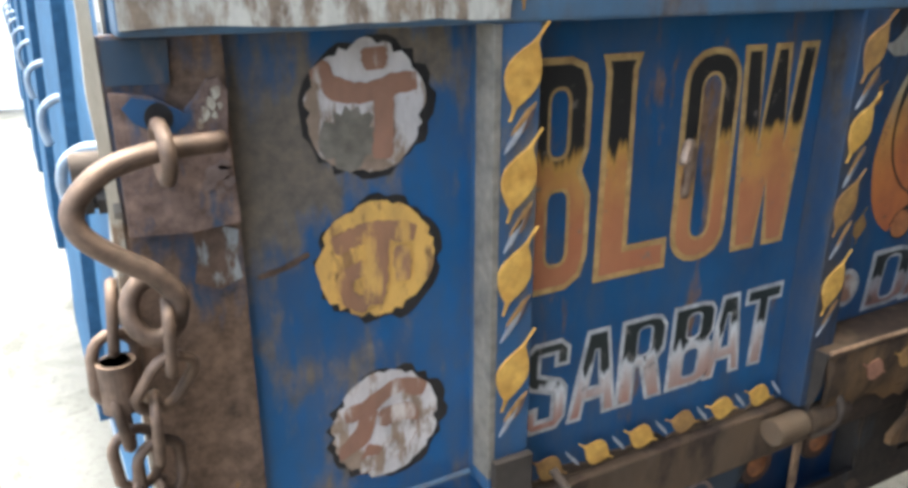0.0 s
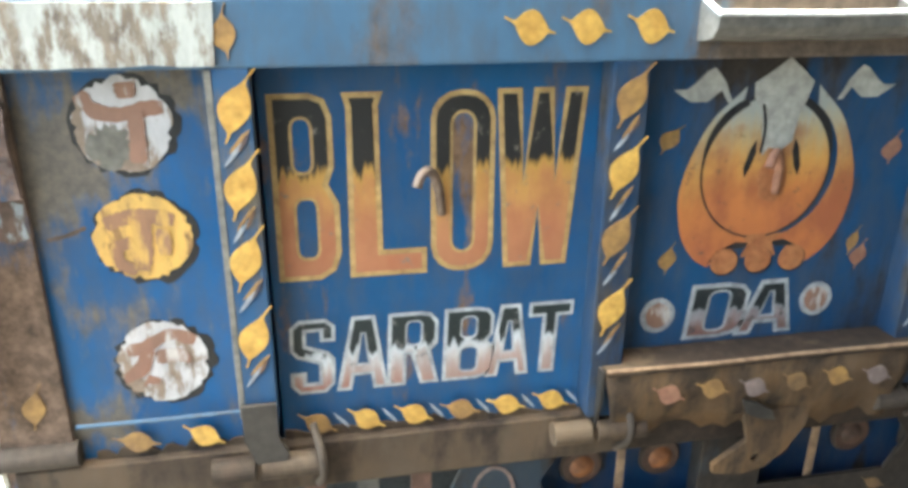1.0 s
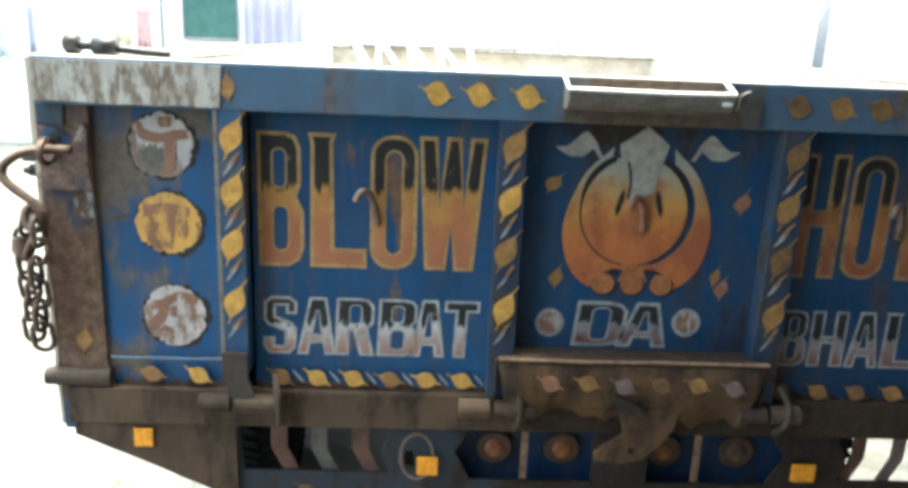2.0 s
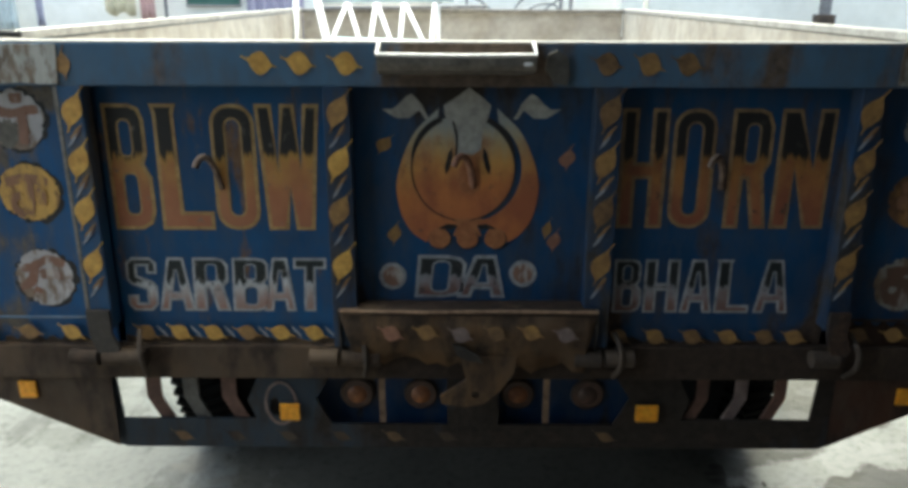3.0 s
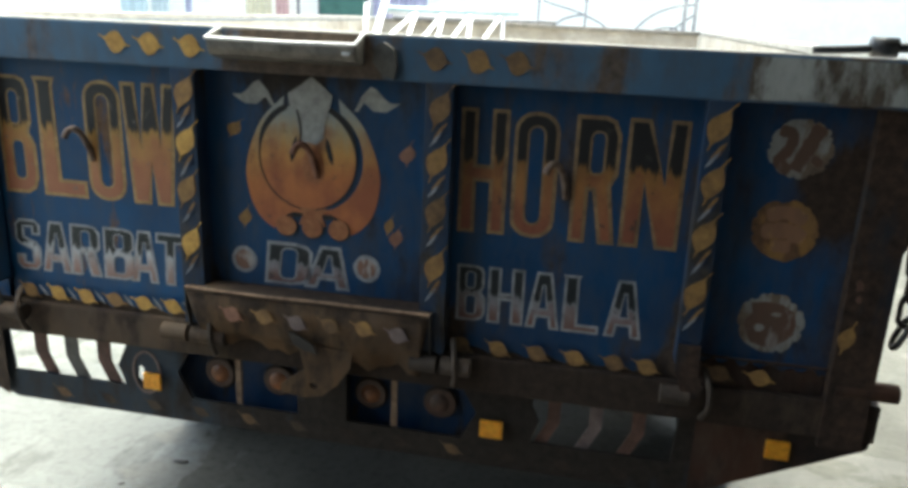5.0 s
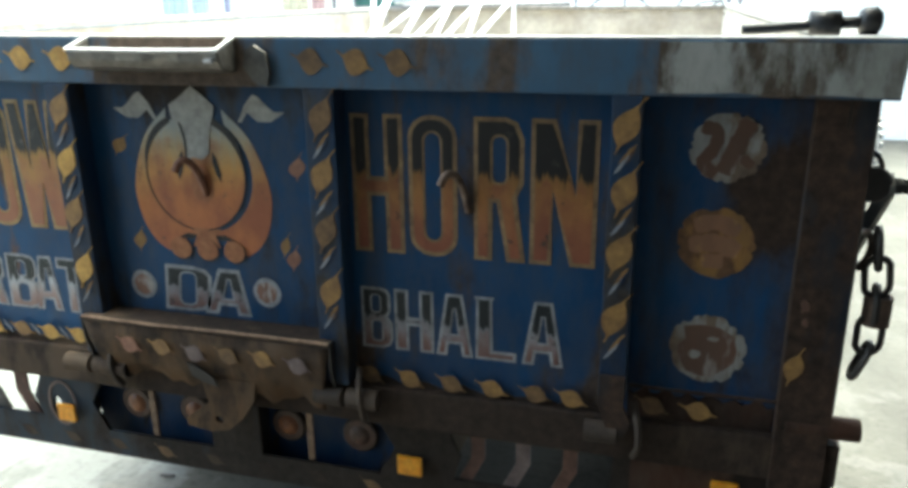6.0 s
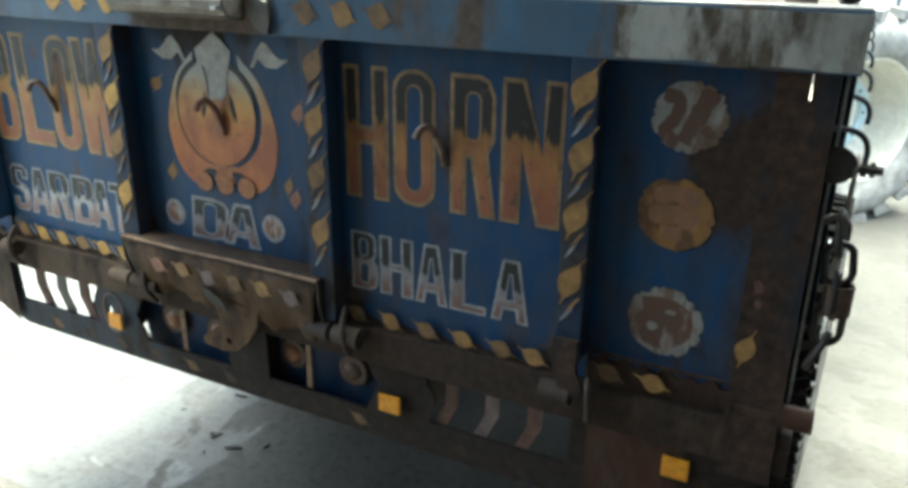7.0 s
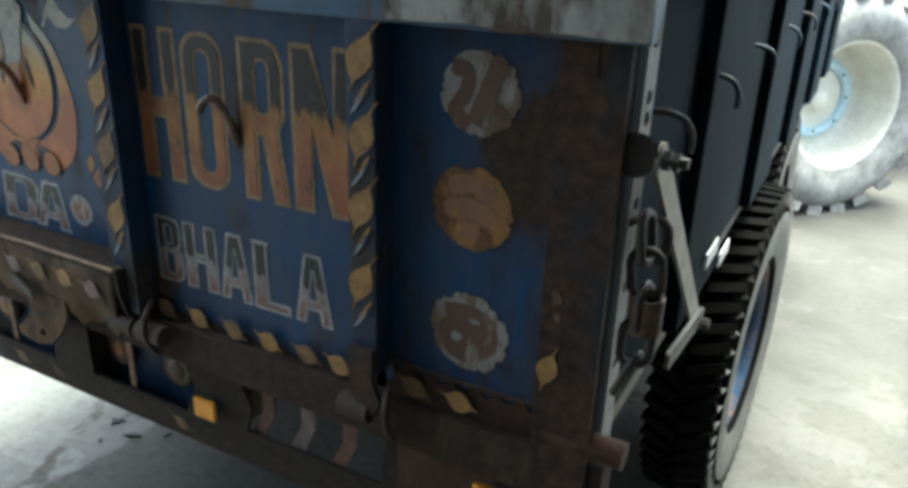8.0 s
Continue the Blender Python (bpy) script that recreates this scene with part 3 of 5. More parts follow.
# ---- the lettering ----
GLYPHS = {
    "O": [round_rect(0, 0, 1, 1, 0.45, 0.15), round_rect(0.34, 0.12, 0.66, 0.88, 0.15, 0.06)],
    "D": [[(0, 0), (0.62, 0), (0.88, 0.06), (1, 0.2), (1, 0.8), (0.88, 0.94), (0.62, 1), (0, 1)], round_rect(0.34, 0.16, 0.66, 0.84, 0.12, 0.10)],
    "B": [[(0, 0), (0.66, 0), (0.9, 0.05), (1, 0.15), (1, 0.42), (0.84, 0.53), (0.94, 0.62), (0.94, 0.88), (0.84, 0.97), (0.62, 1), (0, 1)],
          round_rect(0.34, 0.13, 0.64, 0.45, 0.10, 0.05), round_rect(0.34, 0.60, 0.60, 0.87, 0.10, 0.05)],
    "L": [[(0, 0), (1, 0), (1, 0.15), (0.43, 0.15), (0.41, 0.93), (0.47, 1), (-0.03, 1), (0.02, 0.92)]],
    "W": [[(0.12, 0), (0.44, 0), (0.50, 0.36), (0.56, 0), (0.86, 0), (1, 1), (0.75, 1), (0.68, 0.48), (0.62, 1), (0.40, 1), (0.32, 0.48), (0.27, 1), (0, 1)]],
    "H": [[(0, 0), (0.36, 0), (0.36, 0.42), (0.64, 0.42), (0.64, 0), (1, 0), (1, 1), (0.64, 1), (0.64, 0.56), (0.36, 0.56), (0.36, 1), (0, 1)]],
    "R": [[(0, 0), (0.36, 0), (0.36, 0.42), (0.44, 0.42), (0.64, 0), (1, 0), (0.82, 0.46), (0.95, 0.56), (0.95, 0.86), (0.82, 0.97), (0.62, 1), (0, 1)],
          round_rect(0.36, 0.56, 0.62, 0.87, 0.10, 0.05)],
    "N": [[(0, 0), (0.34, 0), (0.34, 0.52), (0.62, 0), (1, 0), (1, 1), (0.68, 1), (0.68, 0.5), (0.36, 1), (0, 1)]],
    "A": [[(0, 0), (0.29, 0), (0.34, 0.2), (0.66, 0.2), (0.71, 0), (1, 0), (0.72, 1), (0.28, 1)], [(0.40, 0.36), (0.60, 0.36), (0.52, 0.76), (0.48, 0.76)]],
    "T": [[(0.32, 0), (0.68, 0), (0.68, 0.80), (1, 0.80), (1, 1), (0, 1), (0, 0.80), (0.32, 0.80)]],
    "S": [[(0, 0.12), (0.2, 0), (0.8, 0), (1, 0.12), (1, 0.46), (0.85, 0.56), (0.36, 0.66), (0.36, 0.84), (0.66, 0.84), (0.66, 0.7), (1, 0.7),
           (1, 0.9), (0.8, 1), (0.2, 1), (0, 0.9), (0, 0.6), (0.14, 0.5), (0.64, 0.40), (0.64, 0.15), (0.36, 0.15), (0.36, 0.3), (0, 0.3)]],
}


def letter(ch, x0, x1, z0, z1, edge, fill, mat_edge, parent, slant=0.0, y=0.0):
    """One painted letter: an outline and, on it, the two-tone fill."""
    w, h = x1 - x0, z1 - z0
    rim = [[(x0 + w * u + slant * v * h, z0 + h * v) for u, v in lp] for lp in GLYPHS[ch]]
    body = [grown(rim[0], -edge)] + [grown(lp, edge * 0.55) for lp in rim[1:]]
    part("letter_outline", slab(rim, y - 0.0025, y - 0.0005), mat_edge, parent)
    part("letter", slab(body, y - 0.0045, y - 0.0026), fill, parent, "hand-painted letter " + ch)


def leaf(cx, cz, length, width, mat, parent, y, turn=0.0, flip=1.0, tail=0.55):
    """A painted leaf with a bent tail at each end."""
    c, s = math.cos(radians(turn)), math.sin(radians(turn))
    left, right = [], []
    for i in range(15):
        t = i / 14
        v = (t - 0.5) * length
        mid = flip * width * (tail if t > 0.5 else tail * 0.4) * abs(2 * t - 1) ** 1.6 * (1 if t > 0.5 else -1)
        half = 0.5 * width * max(0.06, math.sin(math.pi * min(1, max(0, (t - 0.12) / 0.70))) ** 0.95)
        left.append((mid - half, v))
        right.append((mid + half, v))
    lp = [(cx + u * c - v * s, cz + u * s + v * c) for u, v in right + left[::-1]]
    return part("leaf", slab([lp], y - 0.002, y - 0.0003), mat, parent)


def dash(cx, cz, length, width, turn, mat, parent, y):
    c, s = math.cos(radians(turn)), math.sin(radians(turn))
    lp = [(cx + u * c - v * s, cz + u * s + v * c) for u, v in ((-length / 2, 0), (-length * 0.2, -width / 2), (length * 0.35, -width * 0.35), (length / 2, 0), (length * 0.2, width / 2), (-length * 0.3, width * 0.3))]
    return part("brush_stroke", slab([lp], y - 0.0018, y - 0.0003), mat, parent)


def ellipse(cx, cz, rx, rz, m=28, wob=0.0, notch=0):
    out = []
    for i in range(m):
        a = 2 * math.pi * i / m
        k = 1 + wob * random.uniform(-1, 1) + (0.035 * math.cos(a * notch) if notch else 0)
        out.append((cx + rx * k * math.cos(a), cz + rz * k * math.sin(a)))
    return out


# ---- the trailer ----
trailer = thing("farm_trailer", "blue painted steel farm trailer with hand-lettered worn rear gate", "trailer")
TOP, FRONT, HALF, LONG = 1.688, -0.045, 1.128, 3.92

# top channel of the rear gate, folded: face, top flange and lower lip
ch = box(-HALF, HALF, FRONT, 0.0, 1.606, TOP, 0.004)
top_channel = part("top_channel", ch, PALE_BLUE, trailer, "faded blue steel top channel")
# Pale strip that puts the sky's light on the channel top into colour.
part("lit_top_edge", box(-HALF, HALF, FRONT + 0.0015, -0.0015, TOP - 0.002, TOP + 0.0025, 0.001), RAIL, top_channel, "pale top edge coloured as lit by the sky")
for x0, x1 in ((-HALF + 0.002, -0.80), (0.803, HALF - 0.002)):
    lp = [(x0, 1.611)] + [(x0 + (x1 - x0) * k / 9, 1.608 + 0.006 * random.random()) for k in range(1, 9)] + [(x1, 1.61), (x1 + 0.004, 1.683), (x0, 1.684)]
    part("corner_patch", slab([lp], FRONT - 0.004, FRONT - 0.0005), WHITE_CHIPPED if x0 < 0 else PATCH_GRIMY, top_channel, "chipped whitish paint patch")
for cx, mat in ((-0.415, YELLOW), (-0.34, YELLOW), (-0.252, YELLOW), (0.245, YELLOW_FADED), (0.325, YELLOW_DULL), (0.398, YELLOW_FADED)):
    leaf(cx, 1.650, 0.068, 0.044, mat, top_channel, FRONT, 78 + random.uniform(-8, 8), 1.0, 0.22)
leaf(-0.788, 1.648, 0.06, 0.03, YELLOW_DULL, top_channel, FRONT, 20)

# five recessed panels and the four ribs between them
BAYS = [(-1.045, -0.788), (-0.745, -0.283), (-0.232, 0.229), (0.283, 0.742), (0.785, 1.052)]
panels = []
for k, (x0, x1) in enumerate(BAYS):
    bm = box(x0 - 0.03, x1 + (0.03 if k < 4 else 0.012), 0.0, 0.004, 1.0, 1.612)
    panels.append(part("rear_panel", bm, (BLUE_RUSTY, BLUE, BLUE_BLOTCHED, BLUE_STREAKED, BLUE_STAINED)[k], trailer,
                       ("rust-patched blue panel with three painted discs", "blue panel lettered BLOW SARBAT", "blue panel with a painted orange emblem",
                        "blue panel lettered HORN BHALA", "dirt-stained blue panel with three painted discs")[k]))
RIBS = [(-0.813, -0.762), (-0.297, -0.246), (0.229, 0.283), (0.740, 0.785)]
ribs = []
for k, (x0, x1) in enumerate(RIBS):
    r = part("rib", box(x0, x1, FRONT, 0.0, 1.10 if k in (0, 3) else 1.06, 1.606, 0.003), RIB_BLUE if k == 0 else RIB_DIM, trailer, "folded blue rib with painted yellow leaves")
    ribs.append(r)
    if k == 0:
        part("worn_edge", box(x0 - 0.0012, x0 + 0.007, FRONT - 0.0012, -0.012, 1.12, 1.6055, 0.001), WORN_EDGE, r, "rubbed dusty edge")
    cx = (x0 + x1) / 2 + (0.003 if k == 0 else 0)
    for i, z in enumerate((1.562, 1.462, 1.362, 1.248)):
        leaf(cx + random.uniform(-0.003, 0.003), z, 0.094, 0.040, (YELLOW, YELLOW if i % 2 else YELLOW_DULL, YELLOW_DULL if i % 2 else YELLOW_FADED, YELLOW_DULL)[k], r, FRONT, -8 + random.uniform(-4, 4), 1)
        for d in (-0.008, 0.008):
            dash(cx + d * 0.5, z - 0.052 + d, 0.042, 0.006, 52 + random.uniform(-6, 6), GREY_DASH if d < 0 else YELLOW_DULL, r, FRONT)
        dash(cx + 0.009, z - 0.046, 0.030, 0.005, 60 + random.uniform(-6, 6), DARK_BLUE, r, FRONT - 0.0004)
    if k in (1, 2):
        continue
    # flared foot of the rib, bent away and rusty
    z0 = 1.06
    foot = slab([[(x0 + 0.002, z0 + 0.085), (x0 + 0.002, z0 + 0.03), (x0 + 0.016, z0 - 0.01), (x1, z0 - 0.025), (x1 + 0.012, z0 + 0.0), (x1 - 0.001, z0 + 0.03), (x1 - 0.001, z0 + 0.085)]], FRONT - 0.012, FRONT - 0.003)
    part("rib_foot", foot, GREASY if k == 0 else GRIMY, r, "dark rusty bent foot")

# corner posts of the gate
for s in (-1, 1):
    x0, x1 = (-1.1405, -1.047) if s < 0 else (1.026, 1.106)
    if s < 0:
        post = part("corner_post", box(x0, x1, -0.012, 0.0, 0.955, 1.606, 0.003), POST_RUST, trailer, "rusted steel corner post")
    else:
        slit = [(1.0690, 1.566), (1.0725, 1.564), (1.0715, 1.604), (1.0690, 1.604)]
        post = part("corner_post", slab([[(x0, 0.955), (x1, 0.955), (x1, 1.606), (x0, 1.606)], slit], -0.028, -0.0005), GRIMY, trailer, "grimy dark corner post with a narrow slit")
    if s < 0:
        lp = [(-1.137, 1.449), (-1.090, 1.446), (-1.048, 1.449), (-1.0495, 1.475), (-1.052, 1.52), (-1.049, 1.562), (-1.056, 1.571), (-1.064, 1.570), (-1.074, 1.556), (-1.084, 1.546), (-1.108, 1.560), (-1.137, 1.564)]
        part("hasp_plate", slab([lp], -0.020, -0.0125), HASP_RUST, post, "welded rusty hasp plate")
        part("patch_plate", slab([[(-1.138, 1.569), (-1.092, 1.568), (-1.090, 1.602), (-1.138, 1.603)]], -0.0155, -0.0125), RIB_DARK, post, "small dull blue patch plate")
        leaf(-1.088, 1.15, 0.07, 0.03, YELLOW_DULL, post, -0.012, 4)
        strip = [(-1.1408, 0.965), (-1.1408, 1.686)] + [(-1.1515 + 0.0016 * math.sin(k * 2.3) + 0.0004 * k, 1.684 - 0.06 * k) for k in range(12)] + [(-1.146, 0.968)]
        part("corner_strip", slab([strip], -0.014, -0.004), CREAM_CHIPPED, post, "chipped cream edge strip of the corner")
        for cx, cz, r in ((-1.058, 1.560, 0.0065), (-1.063, 1.551, 0.0055), (-1.068, 1.543, 0.006), (-1.0735, 1.535, 0.0045), (-1.061, 1.542, 0.0035), (-1.056, 1.549, 0.003)):
            part("paint_flake", slab([ellipse(cx, cz, r * 0.62, r, 9, 0.3)], -0.0212, -0.0202), CREAM_CHIPPED, post, "flake of yellowish old paint")
        lp = [(-1.130, 1.552), (-1.122, 1.540), (-1.110, 1.533), (-1.094, 1.530), (-1.084, 1.535), (-1.080, 1.543), (-1.090, 1.549), (-1.108, 1.557), (-1.122, 1.560)]
        part("paint_patch", slab([lp], -0.0212, -0.0202), RIB_BLUE, post, "scrap of blue paint")
        for cx, cz, r in ((-1.064, 1.494, 0.010), (-1.055, 1.486, 0.006), (-1.071, 1.484, 0.006), (-1.058, 1.500, 0.005), (-1.062, 1.479, 0.004)):
            part("corroded_blister", slab([ellipse(cx, cz, r, r * 0.8, 11, 0.25)], -0.0216, -0.0202), FADED_PINK, post, "mauve corroded blister")
        part("staple_hole", slab([ellipse(-1.104, 1.543, 0.011, 0.012, 16)], -0.0218, -0.0213), BLACK, post)
        lp = [(-1.088, 1.444), (-1.066, 1.447), (-1.050, 1.440), (-1.053, 1.415), (-1.050, 1.396), (-1.070, 1.388), (-1.091, 1.398), (-1.086, 1.42)]
        part("paint_patch", slab([lp], -0.0132, -0.0122), FLAKED, post, "flaked whitish paint")
    else:
        leaf(1.041, 1.186, 0.070, 0.030, YELLOW_DULL, post, -0.028, -6, 1.0, 0.3)
        for cx, cz, r in ((1.046, 1.290, 0.011), (1.049, 1.262, 0.008)):
            part("paint_flake", slab([ellipse(cx, cz, r * 0.6, r, 9, 0.3)], -0.0296, -0.0282), CHEVRON_RED, post, "flake of faded red paint")

# lettering on the panels
for chh, x0, x1 in (("B", -0.747, -0.660), ("L", -0.649, -0.540), ("O", -0.534, -0.444), ("W", -0.443, -0.314)):
    letter(chh, x0, x1, 1.306, 1.567, 0.0075, LETTER_WARM, OUTLINE_YELLOW, panels[1])
for chh, x0, x1 in (("S", -0.744, -0.679), ("A", -0.677, -0.600), ("R", -0.602, -0.523), ("B", -0.518, -0.437), ("A", -0.452, -0.382), ("T", -0.388, -0.318)):
    letter(chh, x0, x1, 1.123, 1.244, 0.0055, LETTER_COOL, OUTLINE_WHITE, panels[1], 0.04)
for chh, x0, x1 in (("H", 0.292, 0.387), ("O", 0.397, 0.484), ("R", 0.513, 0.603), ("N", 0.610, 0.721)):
    letter(chh, x0, x1, 1.313, 1.561, 0.0075, LETTER_DULL, OUTLINE_DULL, panels[3])
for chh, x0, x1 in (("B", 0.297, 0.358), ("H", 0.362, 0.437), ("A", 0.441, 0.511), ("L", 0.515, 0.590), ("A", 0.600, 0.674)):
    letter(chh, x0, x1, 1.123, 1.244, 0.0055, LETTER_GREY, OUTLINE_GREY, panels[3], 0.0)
for chh, x0, x1 in (("D", -0.128, -0.024), ("A", -0.038, 0.066)):
    letter(chh, x0, x1, 1.156, 1.252, 0.0075, LETTER_GREY, OUTLINE_GREY, panels[2], 0.10)


for cx, cz in ((-0.173, 1.204), (0.103, 1.211)):
    part("painted_dot", slab([ellipse(cx, cz, 0.029, 0.030, 24, 0.02)], -0.0025, -0.0005), OUTLINE_GREY, panels[2])
    part("dot_centre", slab([ellipse(cx, cz, 0.021, 0.022, 24, 0.06)], -0.0045, -0.0026), DISC_FIGURE, panels[2])

# painted discs with ragged edges and brown figures
FIGURES = [
    [([(-0.046, 0.041), (-0.030, 0.020), (-0.002, 0.014), (0.026, 0.020), (0.050, 0.022)], 0.0095), ([(0.008, 0.054), (0.009, 0.034)], 0.012), ([(0.017, 0.018), (0.016, -0.014), (0.013, -0.048)], 0.0105)],
    [([(-0.045, 0.020), (-0.022, 0.028), (0.006, 0.030), (0.041, 0.022)], 0.010), ([(0.0, 0.028), (-0.001, -0.010), (-0.006, -0.046)], 0.0115), ([(-0.012, -0.004), (-0.033, -0.012), (-0.031, -0.034), (-0.012, -0.046)], 0.008), ([(0.025, 0.012), (0.026, -0.026)], 0.009)],
    [([(-0.046, 0.020), (-0.019, 0.027), (0.014, 0.042), (0.046, 0.030)], 0.009), ([(-0.017, 0.022), (-0.028, -0.005), (-0.045, -0.022), (-0.027, -0.044), (-0.014, -0.022)], 0.010), ([(-0.009, 0.008), (0.024, 0.010), (0.022, -0.020), (0.002, -0.038)], 0.010)],
    [([(-0.040, 0.032), (-0.016, 0.024), (-0.022, -0.004), (-0.036, -0.024), (-0.014, -0.042)], 0.010), ([(0.028, 0.043), (0.012, 0.004), (-0.004, -0.040)], 0.013), ([(0.024, -0.026), (0.034, -0.014)], 0.010)],
    [([(-0.034, 0.026), (0.0, 0.034), (0.034, 0.020)], 0.013), ([(-0.040, -0.006), (0.0, 0.0), (0.036, -0.012)], 0.014), ([(-0.020, -0.030), (0.014, -0.030)], 0.012)],
    [],
]


def ribbon(pts, w):
    line = [Vector((p.x, p.y)) for p in spline([(x, z, 0) for x, z in pts], 6)]
    a, b = [], []
    for i, p in enumerate(line):
        d = (line[min(i + 1, len(line) - 1)] - line[max(i - 1, 0)]).normalized()
        n = Vector((-d.y, d.x)) * w * (0.75 if i in (0, len(line) - 1) else 1) * (0.85 + 0.3 * random.random())
        a.append(tuple(p + n))
        b.append(tuple(p - n))
    return a + b[::-1]


def ragged(cx, cz, r, m, chips, depth):
    """A hand-cut circle: slightly out of round, with small chips broken from its edge."""
    ph = [random.uniform(0, 6.28) for _ in range(3)]
    out = []
    for i in range(m):
        a = 2 * math.pi * i / m
        k = r * (1 + 0.020 * math.sin(2 * a + ph[0]) + 0.014 * math.sin(5 * a + ph[1]) + 0.012 * math.sin(9 * a + ph[2]) + random.uniform(-0.012, 0.012))
        if random.random() < chips:
            k -= random.uniform(0.3, 1.0) * depth
        out.append((cx + k * math.cos(a), cz + k * math.sin(a)))
    return out


BARE = mottled("weathered_bare_paint", (0.13, 0.115, 0.09), (0.24, 0.215, 0.18), 40.0, 0.7)
for k, (cx, cz, rr) in enumerate(((-0.922, 1.533, 0.060), (-0.917, 1.384, 0.061), (-0.914, 1.198, 0.062), (0.913, 1.525, 0.055), (0.908, 1.373, 0.059), (0.911, 1.189, 0.061))):
    pan = panels[0] if k < 3 else panels[4]
    if k < 3:
        part("disc_shadow_ring", slab([ragged(cx + 0.003, cz - 0.001, rr + 0.007, 44, 0.45, 0.009)], -0.002, -0.0004), BLACK, pan, "black painted ring")
    part("painted_disc", slab([ragged(cx, cz, rr, 60, 0.16 if k < 3 else 0.22, 0.006)], -0.0042, -0.0021), (YELLOW_DISC if k < 3 else YELLOW_DISC_DIRTY) if k % 3 == 1 else WHITE_DISC if k < 3 else WHITE_DISC_DIRTY, pan, "peeling yellow disc" if k % 3 == 1 else "peeling white disc")
    if k == 0:
        part("bare_patch", slab([ragged(cx - 0.018, cz - 0.026, 0.030, 30, 0.3, 0.010)], -0.0056, -0.0044), BARE, pan, "weathered bare patch")
    for j, (st, w) in enumerate(FIGURES[k]):
        lp = [(cx + u, cz + v) for u, v in ribbon(st, w)]
        part("brown_figure", slab([lp], -0.0062 - 0.0015 * j, -0.0044 - 0.0015 * j), DISC_FIGURE_WARM if k % 3 == 1 else DISC_FIGURE if k < 3 else DISC_FIGURE_DULL, pan)

block = [(-0.040, 0.038), (-0.014, 0.043), (0.016, 0.040), (0.040, 0.026), (0.046, 0.002), (0.044, -0.020), (0.028, -0.036), (0.010, -0.050), (-0.012, -0.049), (-0.031, -0.043), (-0.046, -0.020), (-0.048, 0.002), (-0.036, 0.016)]
part("brown_figure", slab([[(0.911 + u, 1.189 + v) for u, v in block], ellipse(0.919, 1.208, 0.009, 0.0045, 12, 0.1), ellipse(0.891, 1.178, 0.010, 0.008, 14, 0.12)], -0.0062, -0.0044), DISC_FIGURE_DULL, panels[4])

part("rust_scratch", slab([ribbon([(-1.034, 1.387), (-1.010, 1.392), (-0.985, 1.402)], 0.0028)], -0.0018, -0.0003), CHAIN_STEEL, panels[0], "rusty scratch")

# the emblem: two curved blades, a ring, a pale crown, three balls
em = panels[2]
BALL = mottled("dull_orange_paint", (0.30, 0.10, 0.04), (0.48, 0.20, 0.08), 40.0, 0.55)
EX = -0.016
for s in (-1, 1):
    outer = spline([(0.086, 1.281, 0), (0.112, 1.300, 0), (0.134, 1.335, 0), (0.145, 1.385, 0), (0.143, 1.42, 0), (0.130, 1.465, 0), (0.104, 1.515, 0), (0.058, 1.560, 0)], 5)
    inner = [(0.110 * math.sin(radians(a)), 1.437 + 0.113 * math.cos(radians(a))) for a in range(34, 172, 8)]
    lp = [(p.x, p.y) for p in outer] + inner + [(0.012, 1.318), (0.048, 1.308)]
    part("blade", slab([[(EX + s * x, z) for x, z in lp]], -0.0025, -0.0005), EMBLEM, em, "painted orange curved blade")
    tip = [(0.084, 1.538), (0.092, 1.538), (0.104, 1.556), (0.124, 1.540), (0.150, 1.540), (0.170, 1.552), (0.178, 1.558), (0.158, 1.558), (0.146, 1.566), (0.128, 1.584), (0.118, 1.588), (0.108, 1.578), (0.098, 1.566), (0.092, 1.552)]
    part("leaf_tip", slab([[(EX + 0.0065 + s * x, z) for x, z in tip]], -0.0025, -0.0005), EMBLEM_PALE, em)
    # black arc between blade and disc, broad above and thin below
    wide = [(radians(a), 0.0024 + 0.0085 * max(0.0, 1 - ((a - 40) / 42) ** 2)) for a in range(24, 172, 7)]
    arc = [(s * -0.009 + (0.104 + w) * math.sin(a), 1.437 + (0.108 + w * 0.9) * math.cos(a)) for a, w in wide] + [(s * -0.009 + (0.104 - 0.2 * w) * math.sin(a), 1.437 + (0.108 - 0.2 * w) * math.cos(a)) for a, w in reversed(wide)]
    part("ring", slab([[(EX + s * x, z) for x, z in arc]], -0.0066, -0.0048), BLACK, em, "black painted arc")
part("disc", slab([ellipse(EX - 0.009, 1.437, 0.106, 0.110, 44)], -0.0044, -0.0027), EMBLEM, em, "yellow to orange painted disc")
crown = [(-0.020, 1.458), (-0.012, 1.470), (0.010, 1.466), (0.026, 1.478), (0.030, 1.515), (0.040, 1.542), (0.046, 1.566), (0.030, 1.580), (0.002, 1.601), (-0.026, 1.580), (-0.048, 1.566), (-0.046, 1.545), (-0.030, 1.522), (-0.026, 1.49)]
part("crown", slab([[(EX + x, z) for x, z in crown]], -0.0088, -0.0068), EMBLEM_PALE, em, "pale grey painted crown")
part("crown_crack", slab([ribbon([(EX - 0.030, 1.535), (EX - 0.022, 1.50), (EX - 0.024, 1.462)], 0.0022)], -0.0102, -0.009), BLACK, em)
